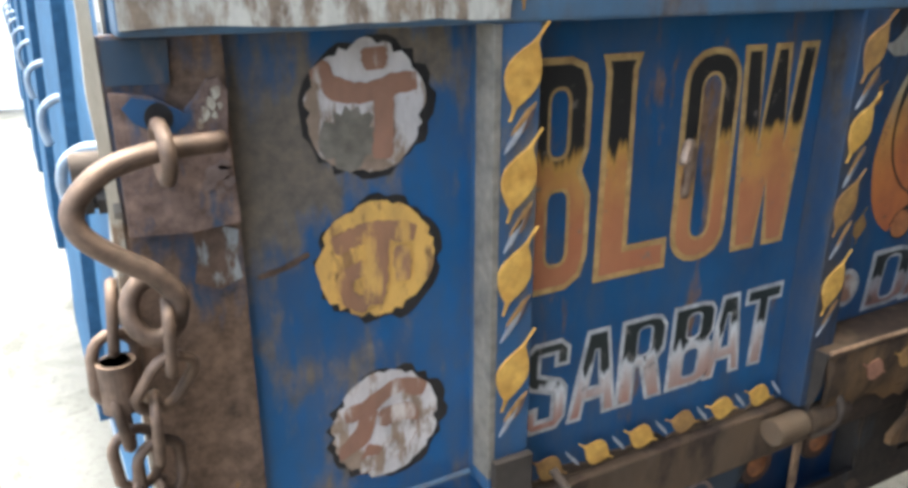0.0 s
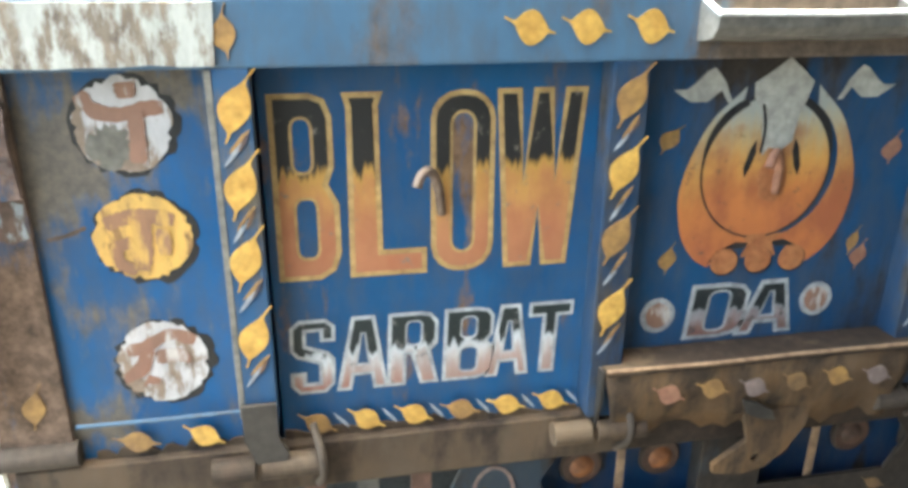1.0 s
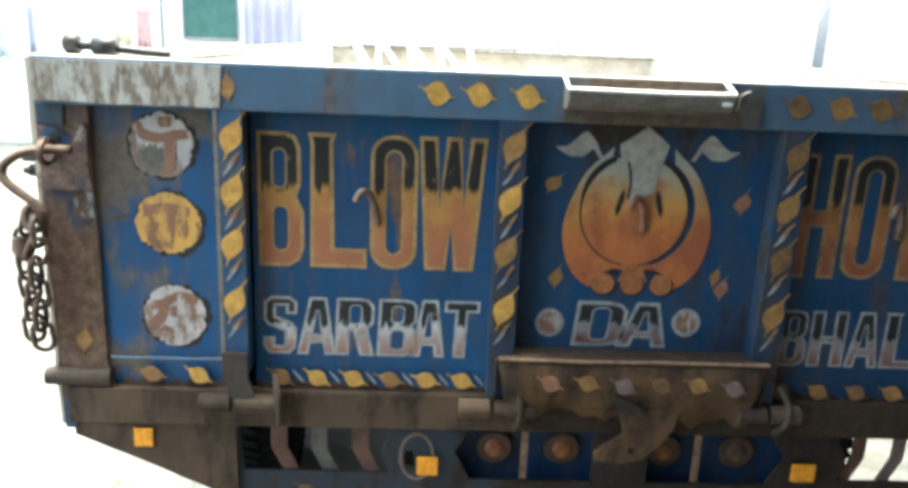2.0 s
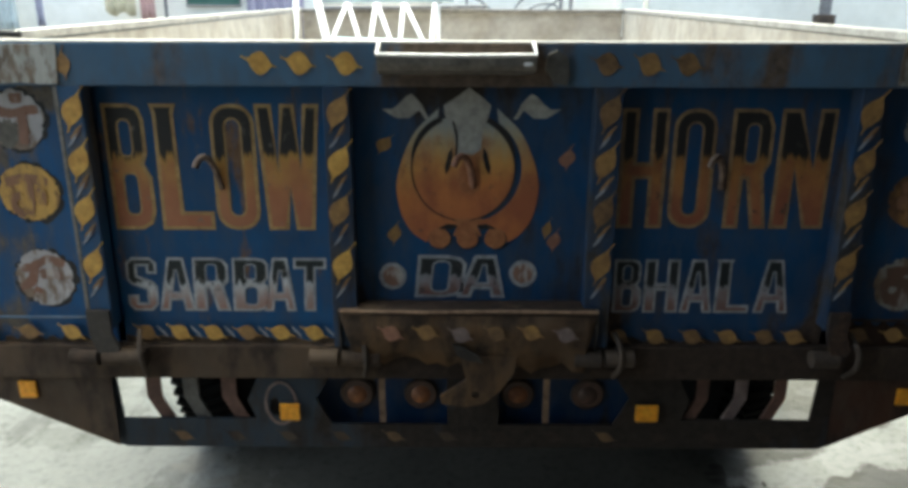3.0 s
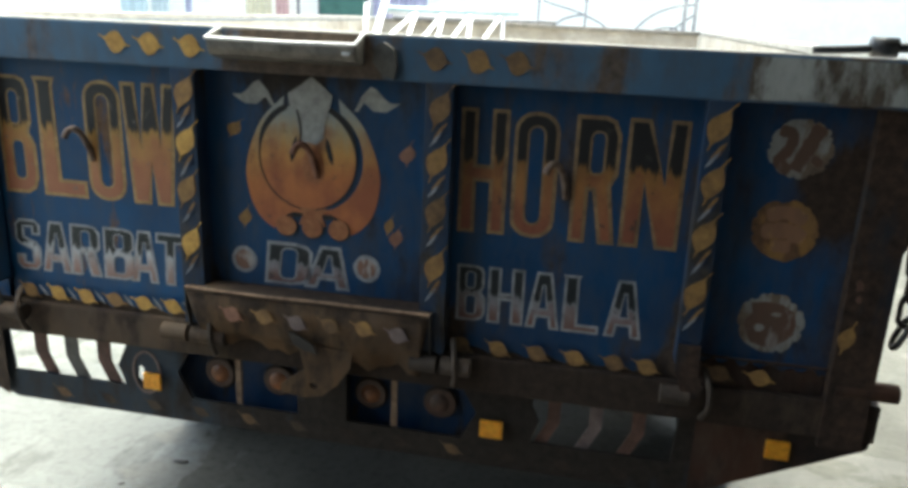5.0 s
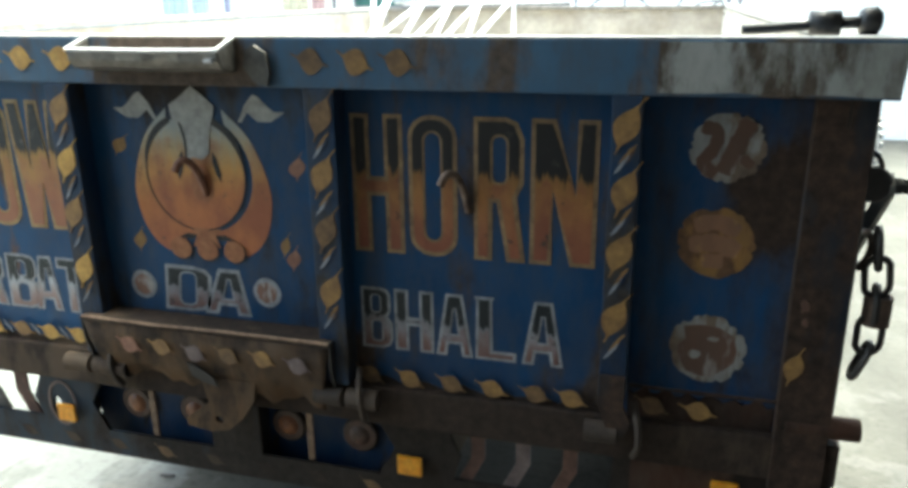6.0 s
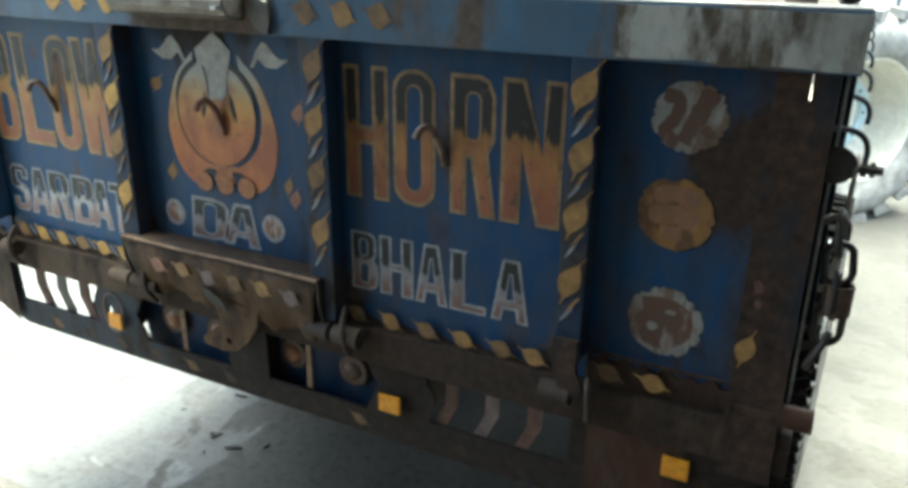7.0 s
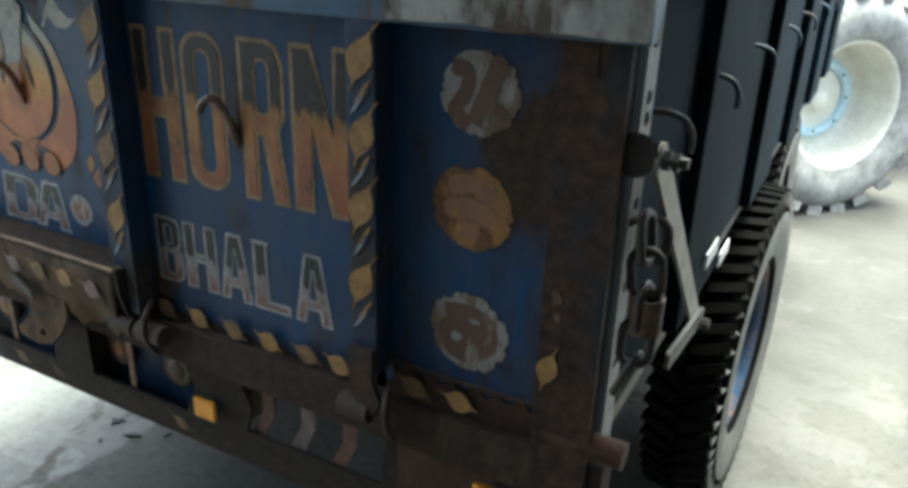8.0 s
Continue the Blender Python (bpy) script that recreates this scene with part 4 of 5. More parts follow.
for s in (-1, 1):
    slit = [(0.032, 1.482), (0.040, 1.468), (0.047, 1.440), (0.044, 1.425), (0.036, 1.440), (0.030, 1.462)]
    part("slit", slab([[(EX + s * x, z) for x, z in slit]], -0.0062, -0.0046), BLACK, em)
    arc = [(0.015, 1.322), (0.04, 1.325), (0.072, 1.31), (0.084, 1.292), (0.05, 1.314), (0.03, 1.314)]
    part("arc", slab([[(EX + s * x, z - 0.004) for x, z in arc]], -0.0046, -0.0028), BLACK, em)
part("flame", slab([ellipse(EX + 0.004, 1.420, 0.024, 0.038, 20, 0.1)], -0.0062, -0.0046), BALL, em, "red-brown painted flame")
part("stem", slab([[(EX - 0.03, 1.295), (EX + 0.03, 1.295), (EX + 0.02, 1.318), (EX + 0.035, 1.332), (EX - 0.035, 1.332), (EX - 0.02, 1.318)]], -0.0064, -0.0048), BALL, em)
for x in (-0.058, 0.0, 0.058):
    part("ball_outline", slab([ellipse(EX + x + 0.002, 1.288, 0.0235, 0.0225, 20)], -0.0082, -0.0066), BLACK, em)
    part("ball", slab([ellipse(EX + x, 1.290, 0.0225, 0.0215, 20, 0.03)], -0.0100, -0.0084), BALL, em)
for x, z, w in ((-0.185, 1.488, 0.03), (-0.168, 1.30, 0.03), (0.185, 1.46, 0.035), (0.165, 1.285, 0.03), (0.150, 1.31, 0.02)):
    leaf(x, z, 0.05, w, YELLOW_DULL if x < 0.16 else FIGURE, em, 0.0, random.uniform(-20, 20))

# leaf bands along the foot of the panels
for k, (x0, x1, cnt) in enumerate(((-1.01, -0.825, 2), (-0.745, -0.31, 6), (0.285, 0.735, 6), (0.80, 0.99, 2))):
    pan = panels[(0, 1, 3, 4)[k]]
    end = x1 + (0.012 if k < 3 else 0.034)
    edge = [(x0 - 0.012 + (end - x0 + 0.012) * i / 24, (1.060 if k < 3 else 1.098) + 0.006 * math.sin(i * 1.7 + k) + random.uniform(-0.003, 0.004)) for i in range(25)]
    part("foot_band", slab([[(x0 - 0.012, 1.048), (end, 1.048)] + edge[::-1]], -0.011, -0.0003), RUST if k < 3 else END_DARK, pan, "rust-worn lower edge")
    spots = (0.312, 0.390, 0.470, 0.547, 0.626, 0.690) if k == 2 else (0.828, 0.904) if k == 3 else [x0 + (x1 - x0) / cnt * (i + 0.5) for i in range(cnt)]
    for i, cx in enumerate(spots):
        leaf(cx, 1.078 if k != 2 else 1.072, 0.066, 0.034, YELLOW if k < 2 and i % 3 else YELLOW_DULL if k < 2 or i % 2 else YELLOW_FADED, pan, -0.0116, 72 + random.uniform(-10, 10), 1.0, 0.14)
        if cnt > 2 and k == 1:
            dash(cx + 0.036, 1.080, 0.036, 0.005, -50, GREY_DASH, pan, -0.0116)

for x0, x1, pan in ((-1.040, -0.818, panels[0]), (0.790, 1.045, panels[4])):
    part("panel_lip", tube([(x0, -0.012, 1.112), ((x0 + x1) / 2, -0.013, 1.1115), (x1, -0.012, 1.112)], 0.0032, 6), PALE_BLUE if x0 < 0 else GRIMY, pan, "bent lower lip of the panel")
# rusty sill rail under the gate
part("sill_rail", box(-HALF, HALF, -0.022, 0.03, 0.972, 1.050, 0.004), RUST, trailer, "rusty brown sill rail")
# middle shelf with its bent apron
shelf = part("shelf", box(-0.278, 0.256, -0.066, 0.0, 1.140, 1.150, 0.002), RUST, trailer, "rusty folded shelf below the emblem")
ap = bmesh.new()
prof = [(-0.066, 1.141), (-0.065, 1.095), (-0.058, 1.060), (-0.046, 1.030)]
row = []
for i in range(25):
    x = -0.278 + 0.534 * i / 24
    row.append([ap.verts.new((x + (0.03 * j / 3 if i == 0 else -0.03 * j / 3 if i == 24 else 0), y + 0.002 * math.sin(i * 0.9 + j), z + (0.010 * math.sin(i * 1.3) + 0.006 * math.sin(i * 3.1) - 0.018 * (i > 9) if j == 3 else 0))) for j, (y, z) in enumerate(prof)])
for a, b in zip(row, row[1:]):
    for j in range(3):
        ap.faces.new((a[j], a[j + 1], b[j + 1], b[j]))
apron = part("apron", ap, APRON_RUST, trailer, "bent rusty apron plate with faded yellow leaves", True)
part("shelf_lip", tube([(-0.278, -0.066, 1.151), (-0.1, -0.068, 1.1495), (0.05, -0.066, 1.151), (0.256, -0.067, 1.150)], 0.0035, 6), SHELF_TAN, trailer, "worn pale tan lip")
apron.modifiers.new("thick", "SOLIDIFY").thickness = 0.005
for i in range(6):
    leaf(-0.175 + i * 0.073, 1.102 + 0.003 * math.sin(i * 2.1), 0.062, 0.034, (FIGURE, YELLOW_DULL, FADED_PINK, YELLOW_FADED, YELLOW_DULL, FADED_PINK)[i], apron, -0.0672, 70 + 5 * math.sin(i * 1.7), 1.0, 0.12)
lug = [(-0.088, 1.045), (-0.030, 1.042), (-0.016, 0.988), (-0.072, 0.946), (-0.070, 0.930), (-0.020, 0.922), (0.022, 0.930), (0.058, 0.962), (0.086, 1.005), (0.092, 1.045)]
part("apron_lug", slab([lug, ellipse(0.004, 0.952, 0.009, 0.008, 12)], -0.056, -0.046), APRON_RUST, trailer, "hanging rusty latch lug with a bolt hole")
part("apron_scar", slab([[(-0.046, 1.078), (-0.020, 1.070), (0.010, 1.052), (0.018, 1.034), (-0.012, 1.040), (-0.036, 1.052)]], -0.0700, -0.0655), GREASY, trailer)
for x in (-0.280, 0.258):
    gs = bmesh.new()
    gs.faces.new([gs.verts.new((x, y, z)) for y, z in ((-0.066, 1.150), (-0.063, 1.10), (-0.044, 1.035), (0.0, 1.035), (0.0, 1.150))])
    part("end_gusset", gs, GREASY, trailer, "dark end gusset of the shelf").modifiers.new("thick", "SOLIDIFY").thickness = 0.004

# top latch trough
tr = bmesh.new()
x0, x1 = -0.186, 0.106
PROF = [(FRONT, 1.630), (-0.066, 1.632), (-0.086, 1.640), (-0.096, 1.652), (-0.099, 1.668)]
line = []
for i in range(13):
    x = x0 + (x1 - x0) * i / 12
    line.append([tr.verts.new((x, y - 0.0012 * math.sin(i * 1.9 + j), z + 0.0012 * math.sin(i * 1.1 + 2 * j))) for j, (y, z) in enumerate(PROF)])
for a, b in zip(line, line[1:]):
    for j in range(len(PROF) - 1):
        tr.faces.new((a[j], b[j], b[j + 1], a[j + 1]))
for k, x in ((0, x0), (12, x1)):
    tr.faces.new([tr.verts.new((x, FRONT, 1.684))] + line[k])
trough = part("latch_trough", tr, STEEL, trailer, "worn steel latch trough")
trough.modifiers.new("thick", "SOLIDIFY").thickness = 0.004
part("trough_lip", tube([(x0, FRONT, 1.688), (x0 - 0.001, -0.099, 1.670), (-0.02, -0.1, 1.6685), (x1 + 0.001, -0.099, 1.670), (x1, FRONT, 1.688)], 0.0036, 8), WHITE_STEEL, trailer, "bare bright edge bar")
part("latch_catch", box(x1 - 0.022, x1 - 0.006, -0.104, -0.098, 1.650, 1.657, 0.002), WHITE_STEEL, trailer)
part("latch_tongue", slab([[(0.128, 1.640), (0.146, 1.617), (0.170, 1.609), (0.176, 1.632), (0.170, 1.664), (0.150, 1.676), (0.134, 1.668)]], FRONT - 0.012, FRONT - 0.001), DULL_STEEL, trailer, "bent grey latch tongue")


def welded_hook(x, z, parent, mat):
    """A bent bar welded to the sheet by its foot, curling up and outwards."""
    bend = [(0.002, 0.0, -0.004), (-0.002, -0.009, 0.026), (-0.009, -0.017, 0.052), (-0.020, -0.025, 0.066), (-0.031, -0.032, 0.062), (-0.038, -0.037, 0.047)]
    return part("welded_hook", tube(spline([(x + u, v, z + w) for u, v, w in bend], 5), 0.0068, 8), mat, parent, "", True)


welded_hook(-0.521, 1.398, panels[1], RING_STEEL)
welded_hook(-0.006, 1.402, panels[2], FIGURE)
welded_hook(0.502, 1.402, panels[3], RING_STEEL)

# hinge knuckles and the long hinge bar
for x0, x1 in ((-0.86, -0.80), (-0.79, -0.70), (-0.35, -0.29), (-0.28, -0.20), (0.215, 0.27), (0.28, 0.34), (0.72, 0.775)):
    part("hinge_knuckle", tube([(x0, -0.045, 1.035), (x1, -0.045, 1.035)], 0.019, 20), RUST if x0 < 0 else RUST_DARK, trailer, "rusty hinge knuckle")
part("hinge_bar", tube([(1.04, -0.012, 1.078), (1.153, -0.012, 1.078)], 0.019, 24), END_DARK, trailer, "dark rusty bar end")
part("hinge_bar", tube([(-1.165, -0.012, 1.07), (-1.04, -0.012, 1.07)], 0.019, 24), RUST_DARK, trailer, "dark rusty bar end")
for x in (-0.715, -0.24, 0.30, 0.80):
    part("hinge_strap", tube(spline([(x, -0.03, 1.09), (x + 0.01, -0.062, 1.06), (x + 0.012, -0.058, 1.02), (x + 0.004, -0.03, 0.985)], 5), 0.006, 8), RUST_DARK, trailer, "", True)

# under-panel with slotted openings, chevron bars, lamps and reflectors
outline = [(-0.790, 0.786), (0.790, 0.786), (1.128, 0.950), (1.128, 0.974), (-1.128, 0.974), (-1.128, 0.935)]
holes = [[(-0.790, 0.858), (-0.488, 0.858), (-0.506, 0.906), (-0.478, 0.968), (-0.797, 0.968)],
         [(0.470, 0.858), (0.762, 0.858), (0.770, 0.968), (0.458, 0.968), (0.486, 0.910)],
         [(-0.352, 0.910), (-0.318, 0.845), (-0.058, 0.845), (-0.058, 0.966), (-0.318, 0.966)],
         [(0.352, 0.910), (0.318, 0.966), (0.058, 0.966), (0.058, 0.845), (0.318, 0.845)],
         [(-0.455, 0.905), (-0.458, 0.882), (-0.446, 0.866), (-0.434, 0.862), (-0.436, 0.905), (-0.446, 0.915)]]
# Gate blue darkened for the shade behind the openings.
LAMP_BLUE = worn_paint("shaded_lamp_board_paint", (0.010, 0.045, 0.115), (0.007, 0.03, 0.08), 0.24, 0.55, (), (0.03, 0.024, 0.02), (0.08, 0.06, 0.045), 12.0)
under = part("under_panel", slab([outline] + holes, 0.0, 0.008), UNDER, trailer, "dark tapered under-panel with slotted openings")
lp = [(-0.371, 0.800), (0.395, 0.800), (0.412, 0.905), (0.395, 1.010), (-0.382, 1.010), (-0.380, 0.900)]
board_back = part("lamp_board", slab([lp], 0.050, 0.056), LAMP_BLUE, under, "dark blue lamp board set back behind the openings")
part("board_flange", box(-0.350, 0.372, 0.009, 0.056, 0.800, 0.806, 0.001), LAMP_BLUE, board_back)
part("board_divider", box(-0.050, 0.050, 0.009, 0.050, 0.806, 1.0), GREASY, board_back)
for s in (-1, 1):
    x0, x1 = (-1.12, -0.80) if s < 0 else (0.80, 1.12)
    lo = [(x0, 0.944 if s < 0 else 0.800), (x1, 0.796 if s < 0 else 0.952)]
    part("end_plate", slab([[lo[0], lo[1], (x1, 0.970), (x0, 0.970)]], -0.0125, -0.0118), RUST if s < 0 else END_DARK, under, "rusty end plate" if s < 0 else "dark reddish rusty end plate")
    for i, cx in enumerate((-0.718, -0.635, -0.549) if s < 0 else (0.692, 0.604, 0.517)):
        pts = [(cx, 0.972), (cx, 0.908), (cx - s * 0.026, 0.854)]
        w = 0.0165 if s < 0 else 0.0135
        bar = [(x - w, z) for x, z in pts] + [(x + w, z) for x, z in reversed(pts)]
        part("chevron_bar", slab([bar], 0.010, 0.016), (CHEVRON_RED, DULL_STEEL, CHEVRON_RED)[i] if s < 0 else (CHEVRON_RED, FADED_PINK, CHEVRON_RED)[i], under, "bent chevron bar")
for cx, mat in ((-0.264, LAMP), (-0.118, LAMP), (0.104, LAMP), (0.264, LAMP_DIRTY)):
    lamp = part("round_lamp", slab([ellipse(cx, 0.903, 0.034, 0.034, 28)], 0.034, 0.0495), LAMP_DIRTY, under, "grimy round lamp with a dull orange lens")
    part("lens", lathe([(0.0, -0.006), (0.010, -0.0055), (0.018, -0.003), (0.022, 0.0)], 20), mat, lamp, "", True).matrix_basis = pose(cx, 0.0339, 0.903, 0, 0, 90)
    part("lamp_rim", loop_tube([(x, 0.040, z) for x, z in ellipse(cx, 0.903, 0.035, 0.035, 28)], 0.004), RUST_DARK, lamp)
for cx in (-0.204, 0.166):
    part("marker_strip", box(cx - 0.007, cx + 0.007, 0.009, 0.014, 0.838, 0.972, 0.001), SHELF_TAN, under, "faded upright strip across the opening")
FADED_RIM = mottled("faded_pink_paint", (0.14, 0.10, 0.09), (0.30, 0.22, 0.19), 40.0, 0.7)
part("ring_outline", slab([ellipse(-0.431, 0.899, 0.037, 0.055, 30), ellipse(-0.431, 0.899, 0.031, 0.049, 30)], -0.006, -0.0005), FADED_RIM, under, "worn painted ring")
for cx, cz, w in ((-0.408, 0.886, 0.022), (0.388, 0.886, 0.025), (-0.985, 0.940, 0.019), (0.960, 0.930, 0.023)):
    part("reflector", box(cx - w, cx + w, -0.020, -0.0126, cz - 0.02, cz + 0.02, 0.003), REFLECTOR, under, "orange square reflector")
FADED_LEAF = mottled("faded_leaf_paint", (0.10, 0.055, 0.03), (0.24, 0.14, 0.06), 40.0, 0.7)
for i in range(12):
    leaf(-0.66 + i * 0.12, 0.815, 0.06, 0.024, RUST if i % 4 else FADED_LEAF, under, 0.0, 80)

# sides, front board, bed
def flat_bar(a, b, width, thick):
    """A flat bar from a to b that lies in a plane of constant x, with rounded ends."""
    a, b = Vector(a), Vector(b)
    d = (b - a).normalized()
    n = Vector((0, -d.z, d.y)).normalized()
    loop = []
    for c, turn in ((a, 90), (b, -90)):
        for k in range(7):
            t = radians(turn + 180 * k / 6)
            loop.append(c + (d * math.cos(t) * 0.5 + n * math.sin(t)) * width / 2)
    bm = bmesh.new()
    f = [bm.verts.new(p + Vector((thick / 2, 0, 0))) for p in loop]
    g = [bm.verts.new(p - Vector((thick / 2, 0, 0))) for p in loop]
    bm.faces.new(f)
    bm.faces.new(g[::-1])
    for k in range(len(f)):
        bm.faces.new((f[k - 1], g[k - 1], g[k], f[k]))
    bmesh.ops.recalc_face_normals(bm, faces=bm.faces)
    return bm


def flared(x, y0, y1, thick, z0, z1):
    """A plate of the outer side that spreads outwards towards the front and the foot; x is its outer face at the rear, above."""
    bm = bmesh.new()
    vs = []
    for y in (y0, y1):
        out = x + 0.026 * y
        foot = 0.028 * (z1 - z0) / 0.6
        vs.append([bm.verts.new(p) for p in ((-out, y, z1), (-out - foot, y, z0), (-out - foot + thick, y, z0), (-out + thick, y, z1))])
    a, b = vs
    bm.faces.new(a)
    bm.faces.new(b[::-1])
    for k in range(4):
        bm.faces.new((a[k - 1], b[k - 1], b[k], a[k]))
    bmesh.ops.recalc_face_normals(bm, faces=bm.faces)
    return bm


for s in (-1, 1):
    EDGE = HALF if s < 0 else 1.110
    side_mat = SIDE_BLUE if s < 0 else SIDE_SHADED
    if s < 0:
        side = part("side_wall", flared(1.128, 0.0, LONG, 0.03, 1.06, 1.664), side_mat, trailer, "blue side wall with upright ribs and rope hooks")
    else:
        side = part("side_wall", box(HALF - 0.037, HALF - 0.03, 0.0, LONG, 1.06, 1.668), side_mat, trailer, "side wall in shade-darkened blue with upright ribs and rope hooks")
    part("side_lining", box(min(s * 1.084, s * 1.090), max(s * 1.084, s * 1.090), 0.03, LONG - 0.02, 1.07, 1.664), INSIDE, trailer, "dusty inner face of the side wall")
    part("side_rail", box(min(s * 1.082, s * HALF), max(s * 1.082, s * HALF), 0.0, LONG, 1.668, 1.690, 0.003), RAIL, trailer, "top rail of the side wall")
    if s < 0:
        part("side_sill", flared(1.156, 0.06, LONG, 0.05, 1.028, 1.062), PALE_HOOK, trailer, "weathered sill of the side wall")
    else:
        part("side_sill", box(1.05, 1.098, 0.05, LONG, 1.028, 1.06, 0.004), BLACK, trailer)
    for i in range(5):
        y = 0.39 + i * 0.80
        if s < 0:
            part("side_rib", flared(1.143, y, min(y + 0.38, LONG), 0.04, 1.06, 1.662), side_mat, trailer)
        else:
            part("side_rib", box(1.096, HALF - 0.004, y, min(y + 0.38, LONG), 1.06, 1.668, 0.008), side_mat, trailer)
    for y in (0.10, 0.43, 0.86, 1.33, 1.78, 2.26, 2.74, 3.22, 3.68):
        if s > 0:
            pts = [(1.096, y - 0.010, 1.511), (1.118, y, 1.512), (1.138, y + 0.004, 1.507), (1.150, y + 0.008, 1.496), (1.155, y + 0.012, 1.480), (1.154, y + 0.012, 1.461)]
            part("rope_hook", tube(spline(pts, 4), 0.0045, 8), RIB_DARK, trailer, "", True)
            continue
        reach, z = 1.146 + 0.026 * y, 1.500
        pts = [(-reach + 0.014, y - 0.012, z + 0.002), (-reach - 0.008, y, z), (-reach - 0.024, y + 0.008, z - 0.012), (-reach - 0.029, y + 0.012, z - 0.028), (-reach - 0.028, y + 0.014, z - 0.044), (-reach - 0.024, y + 0.014, z - 0.060)]
        part("rope_hook", tube(spline(pts, 4), 0.0055, 8), PALE_HOOK, trailer, "", True)
    # perforated angle iron at the corner
    ang = slab([[(0.0, 0.96), (0.05, 0.96), (0.05, 1.664), (0.0, 1.664)]] + [ellipse(0.027, z, 0.012, 0.009, 12) for z in (1.19, 1.30, 1.41, 1.515, 1.54, 1.605)], 0, 0.004)
    bmesh.ops.rotate(ang, verts=ang.verts, cent=(0, 0, 0), matrix=Matrix.Rotation(radians(90), 3, "Z"))
    bmesh.ops.translate(ang, verts=ang.verts, vec=(s * (EDGE + 0.003) + 0.002, 0.002, 0))
    part("corner_angle", ang, RAIL, trailer, "perforated steel angle")
    # slanted flat stay with its foot, bolt, nuts and a lower loop
    part("corner_stay", flat_bar((s * 1.143, 0.000, 1.480), (s * 1.143, 0.470, 1.055), 0.042, 0.006), STEEL, trailer, "pale flat steel stay")
    part("stay_foot", flat_bar((s * 1.150, 0.470, 1.075), (s * 1.146, 0.230, 1.098), 0.030, 0.007), DULL_STEEL, trailer, "flat steel stay foot")
    part("stay_bolt", tube([(s * 1.10, 0.0, 1.478), (s * 1.176, 0.0, 1.478)], 0.007, 8), BLACK, trailer)
    for x0, x1, r in ((1.148, 1.156, 0.013), (1.159, 1.166, 0.012)):
        part("nut", tube([(s * x0, 0.0, 1.478), (s * x1, 0.0, 1.478)], r, 6), BLACK, trailer)
    part("stay_bolt", tube([(s * 1.13, 0.462, 1.062), (s * 1.168, 0.462, 1.062)], 0.011, 6), GREASY, trailer)
    part("lower_loop", tube(spline([(s * 1.112, 0.01, 1.392), (s * 1.132, 0.05, 1.392), (s * 1.148, 0.075, 1.372), (s * 1.148, 0.085, 1.340), (s * 1.136, 0.088, 1.318)], 5), 0.006, 8), RUST_DARK, trailer, "", True)
    if s > 0:
        wa = lathe([(0.0, 0), (0.024, 0), (0.027, 0.003), (0.024, 0.008), (0.0, 0.008)], 28)
        bmesh.ops.rotate(wa, verts=wa.verts, cent=(0, 0, 0), matrix=Matrix.Rotation(radians(90), 3, "Z"))
        bmesh.ops.translate(wa, verts=wa.verts, vec=(1.117, -0.012, 1.481))
        part("round_washer", wa, GREASY, trailer, "large round washer")
    for y in (0.55, 0.72):
        part("side_reflector", box(min(s * 1.130, s * 1.134), max(s * 1.130, s * 1.134), y, y + 0.11, 1.13 - 0.06 * (y > 0.6), 1.16 - 0.06 * (y > 0.6)), WHITE_STEEL, trailer)
part("front_board", box(-HALF + 0.05, HALF - 0.05, LONG - 0.03, LONG, 1.06, 1.660), INSIDE, trailer, "dusty beige front board")
part("front_rail", box(-HALF, HALF, LONG - 0.045, LONG + 0.01, 1.660, 1.684, 0.003), STEEL, trailer)
part("bed_floor", box(-1.09, 1.09, 0.01, LONG - 0.03, 1.04, 1.06), INSIDE, trailer, "dusty steel bed")
part("gate_back", box(-1.08, 1.06, 0.012, 0.02, 1.06, 1.60), INSIDE, trailer)
for x in (-0.42, 0.42):
    part("chassis_beam", box(x - 0.04, x + 0.04, 0.03, LONG + 0.1, 0.86, 1.04, 0.004), RUST_DARK, trailer, "dark chassis beam")
for y in (0.5, 1.3, 2.2, 3.2):
    part("cross_beam", box(-1.05, 1.05, y, y + 0.07, 0.98, 1.038), RUST_DARK, trailer)
part("axle", tube([(-1.0, 1.52, 0.53), (1.0, 1.52, 0.53)], 0.045, 12), RUST_DARK, trailer, "dark axle beam", True)
# This second axle is unseen, added with its wheels to darken the underside.
part("axle", tube([(-0.95, 2.70, 0.53), (0.95, 2.70, 0.53)], 0.045, 12), RUST_DARK, trailer, "dark axle beam", True)
for x in (-0.42, 0.42):
    part("spring", box(x - 0.04, x + 0.04, 1.2, 3.1, 0.60, 0.68, 0.01), RUST_DARK, trailer, "leaf spring pack")
    part("axle_hanger", box(x - 0.05, x + 0.05, 1.40, 1.64, 0.53, 0.87, 0.01), RUST_DARK, trailer)
part("drawbar", box(-0.06, 0.06, LONG, LONG + 1.0, 0.72, 0.84, 0.01), RUST_DARK, trailer, "drawbar")


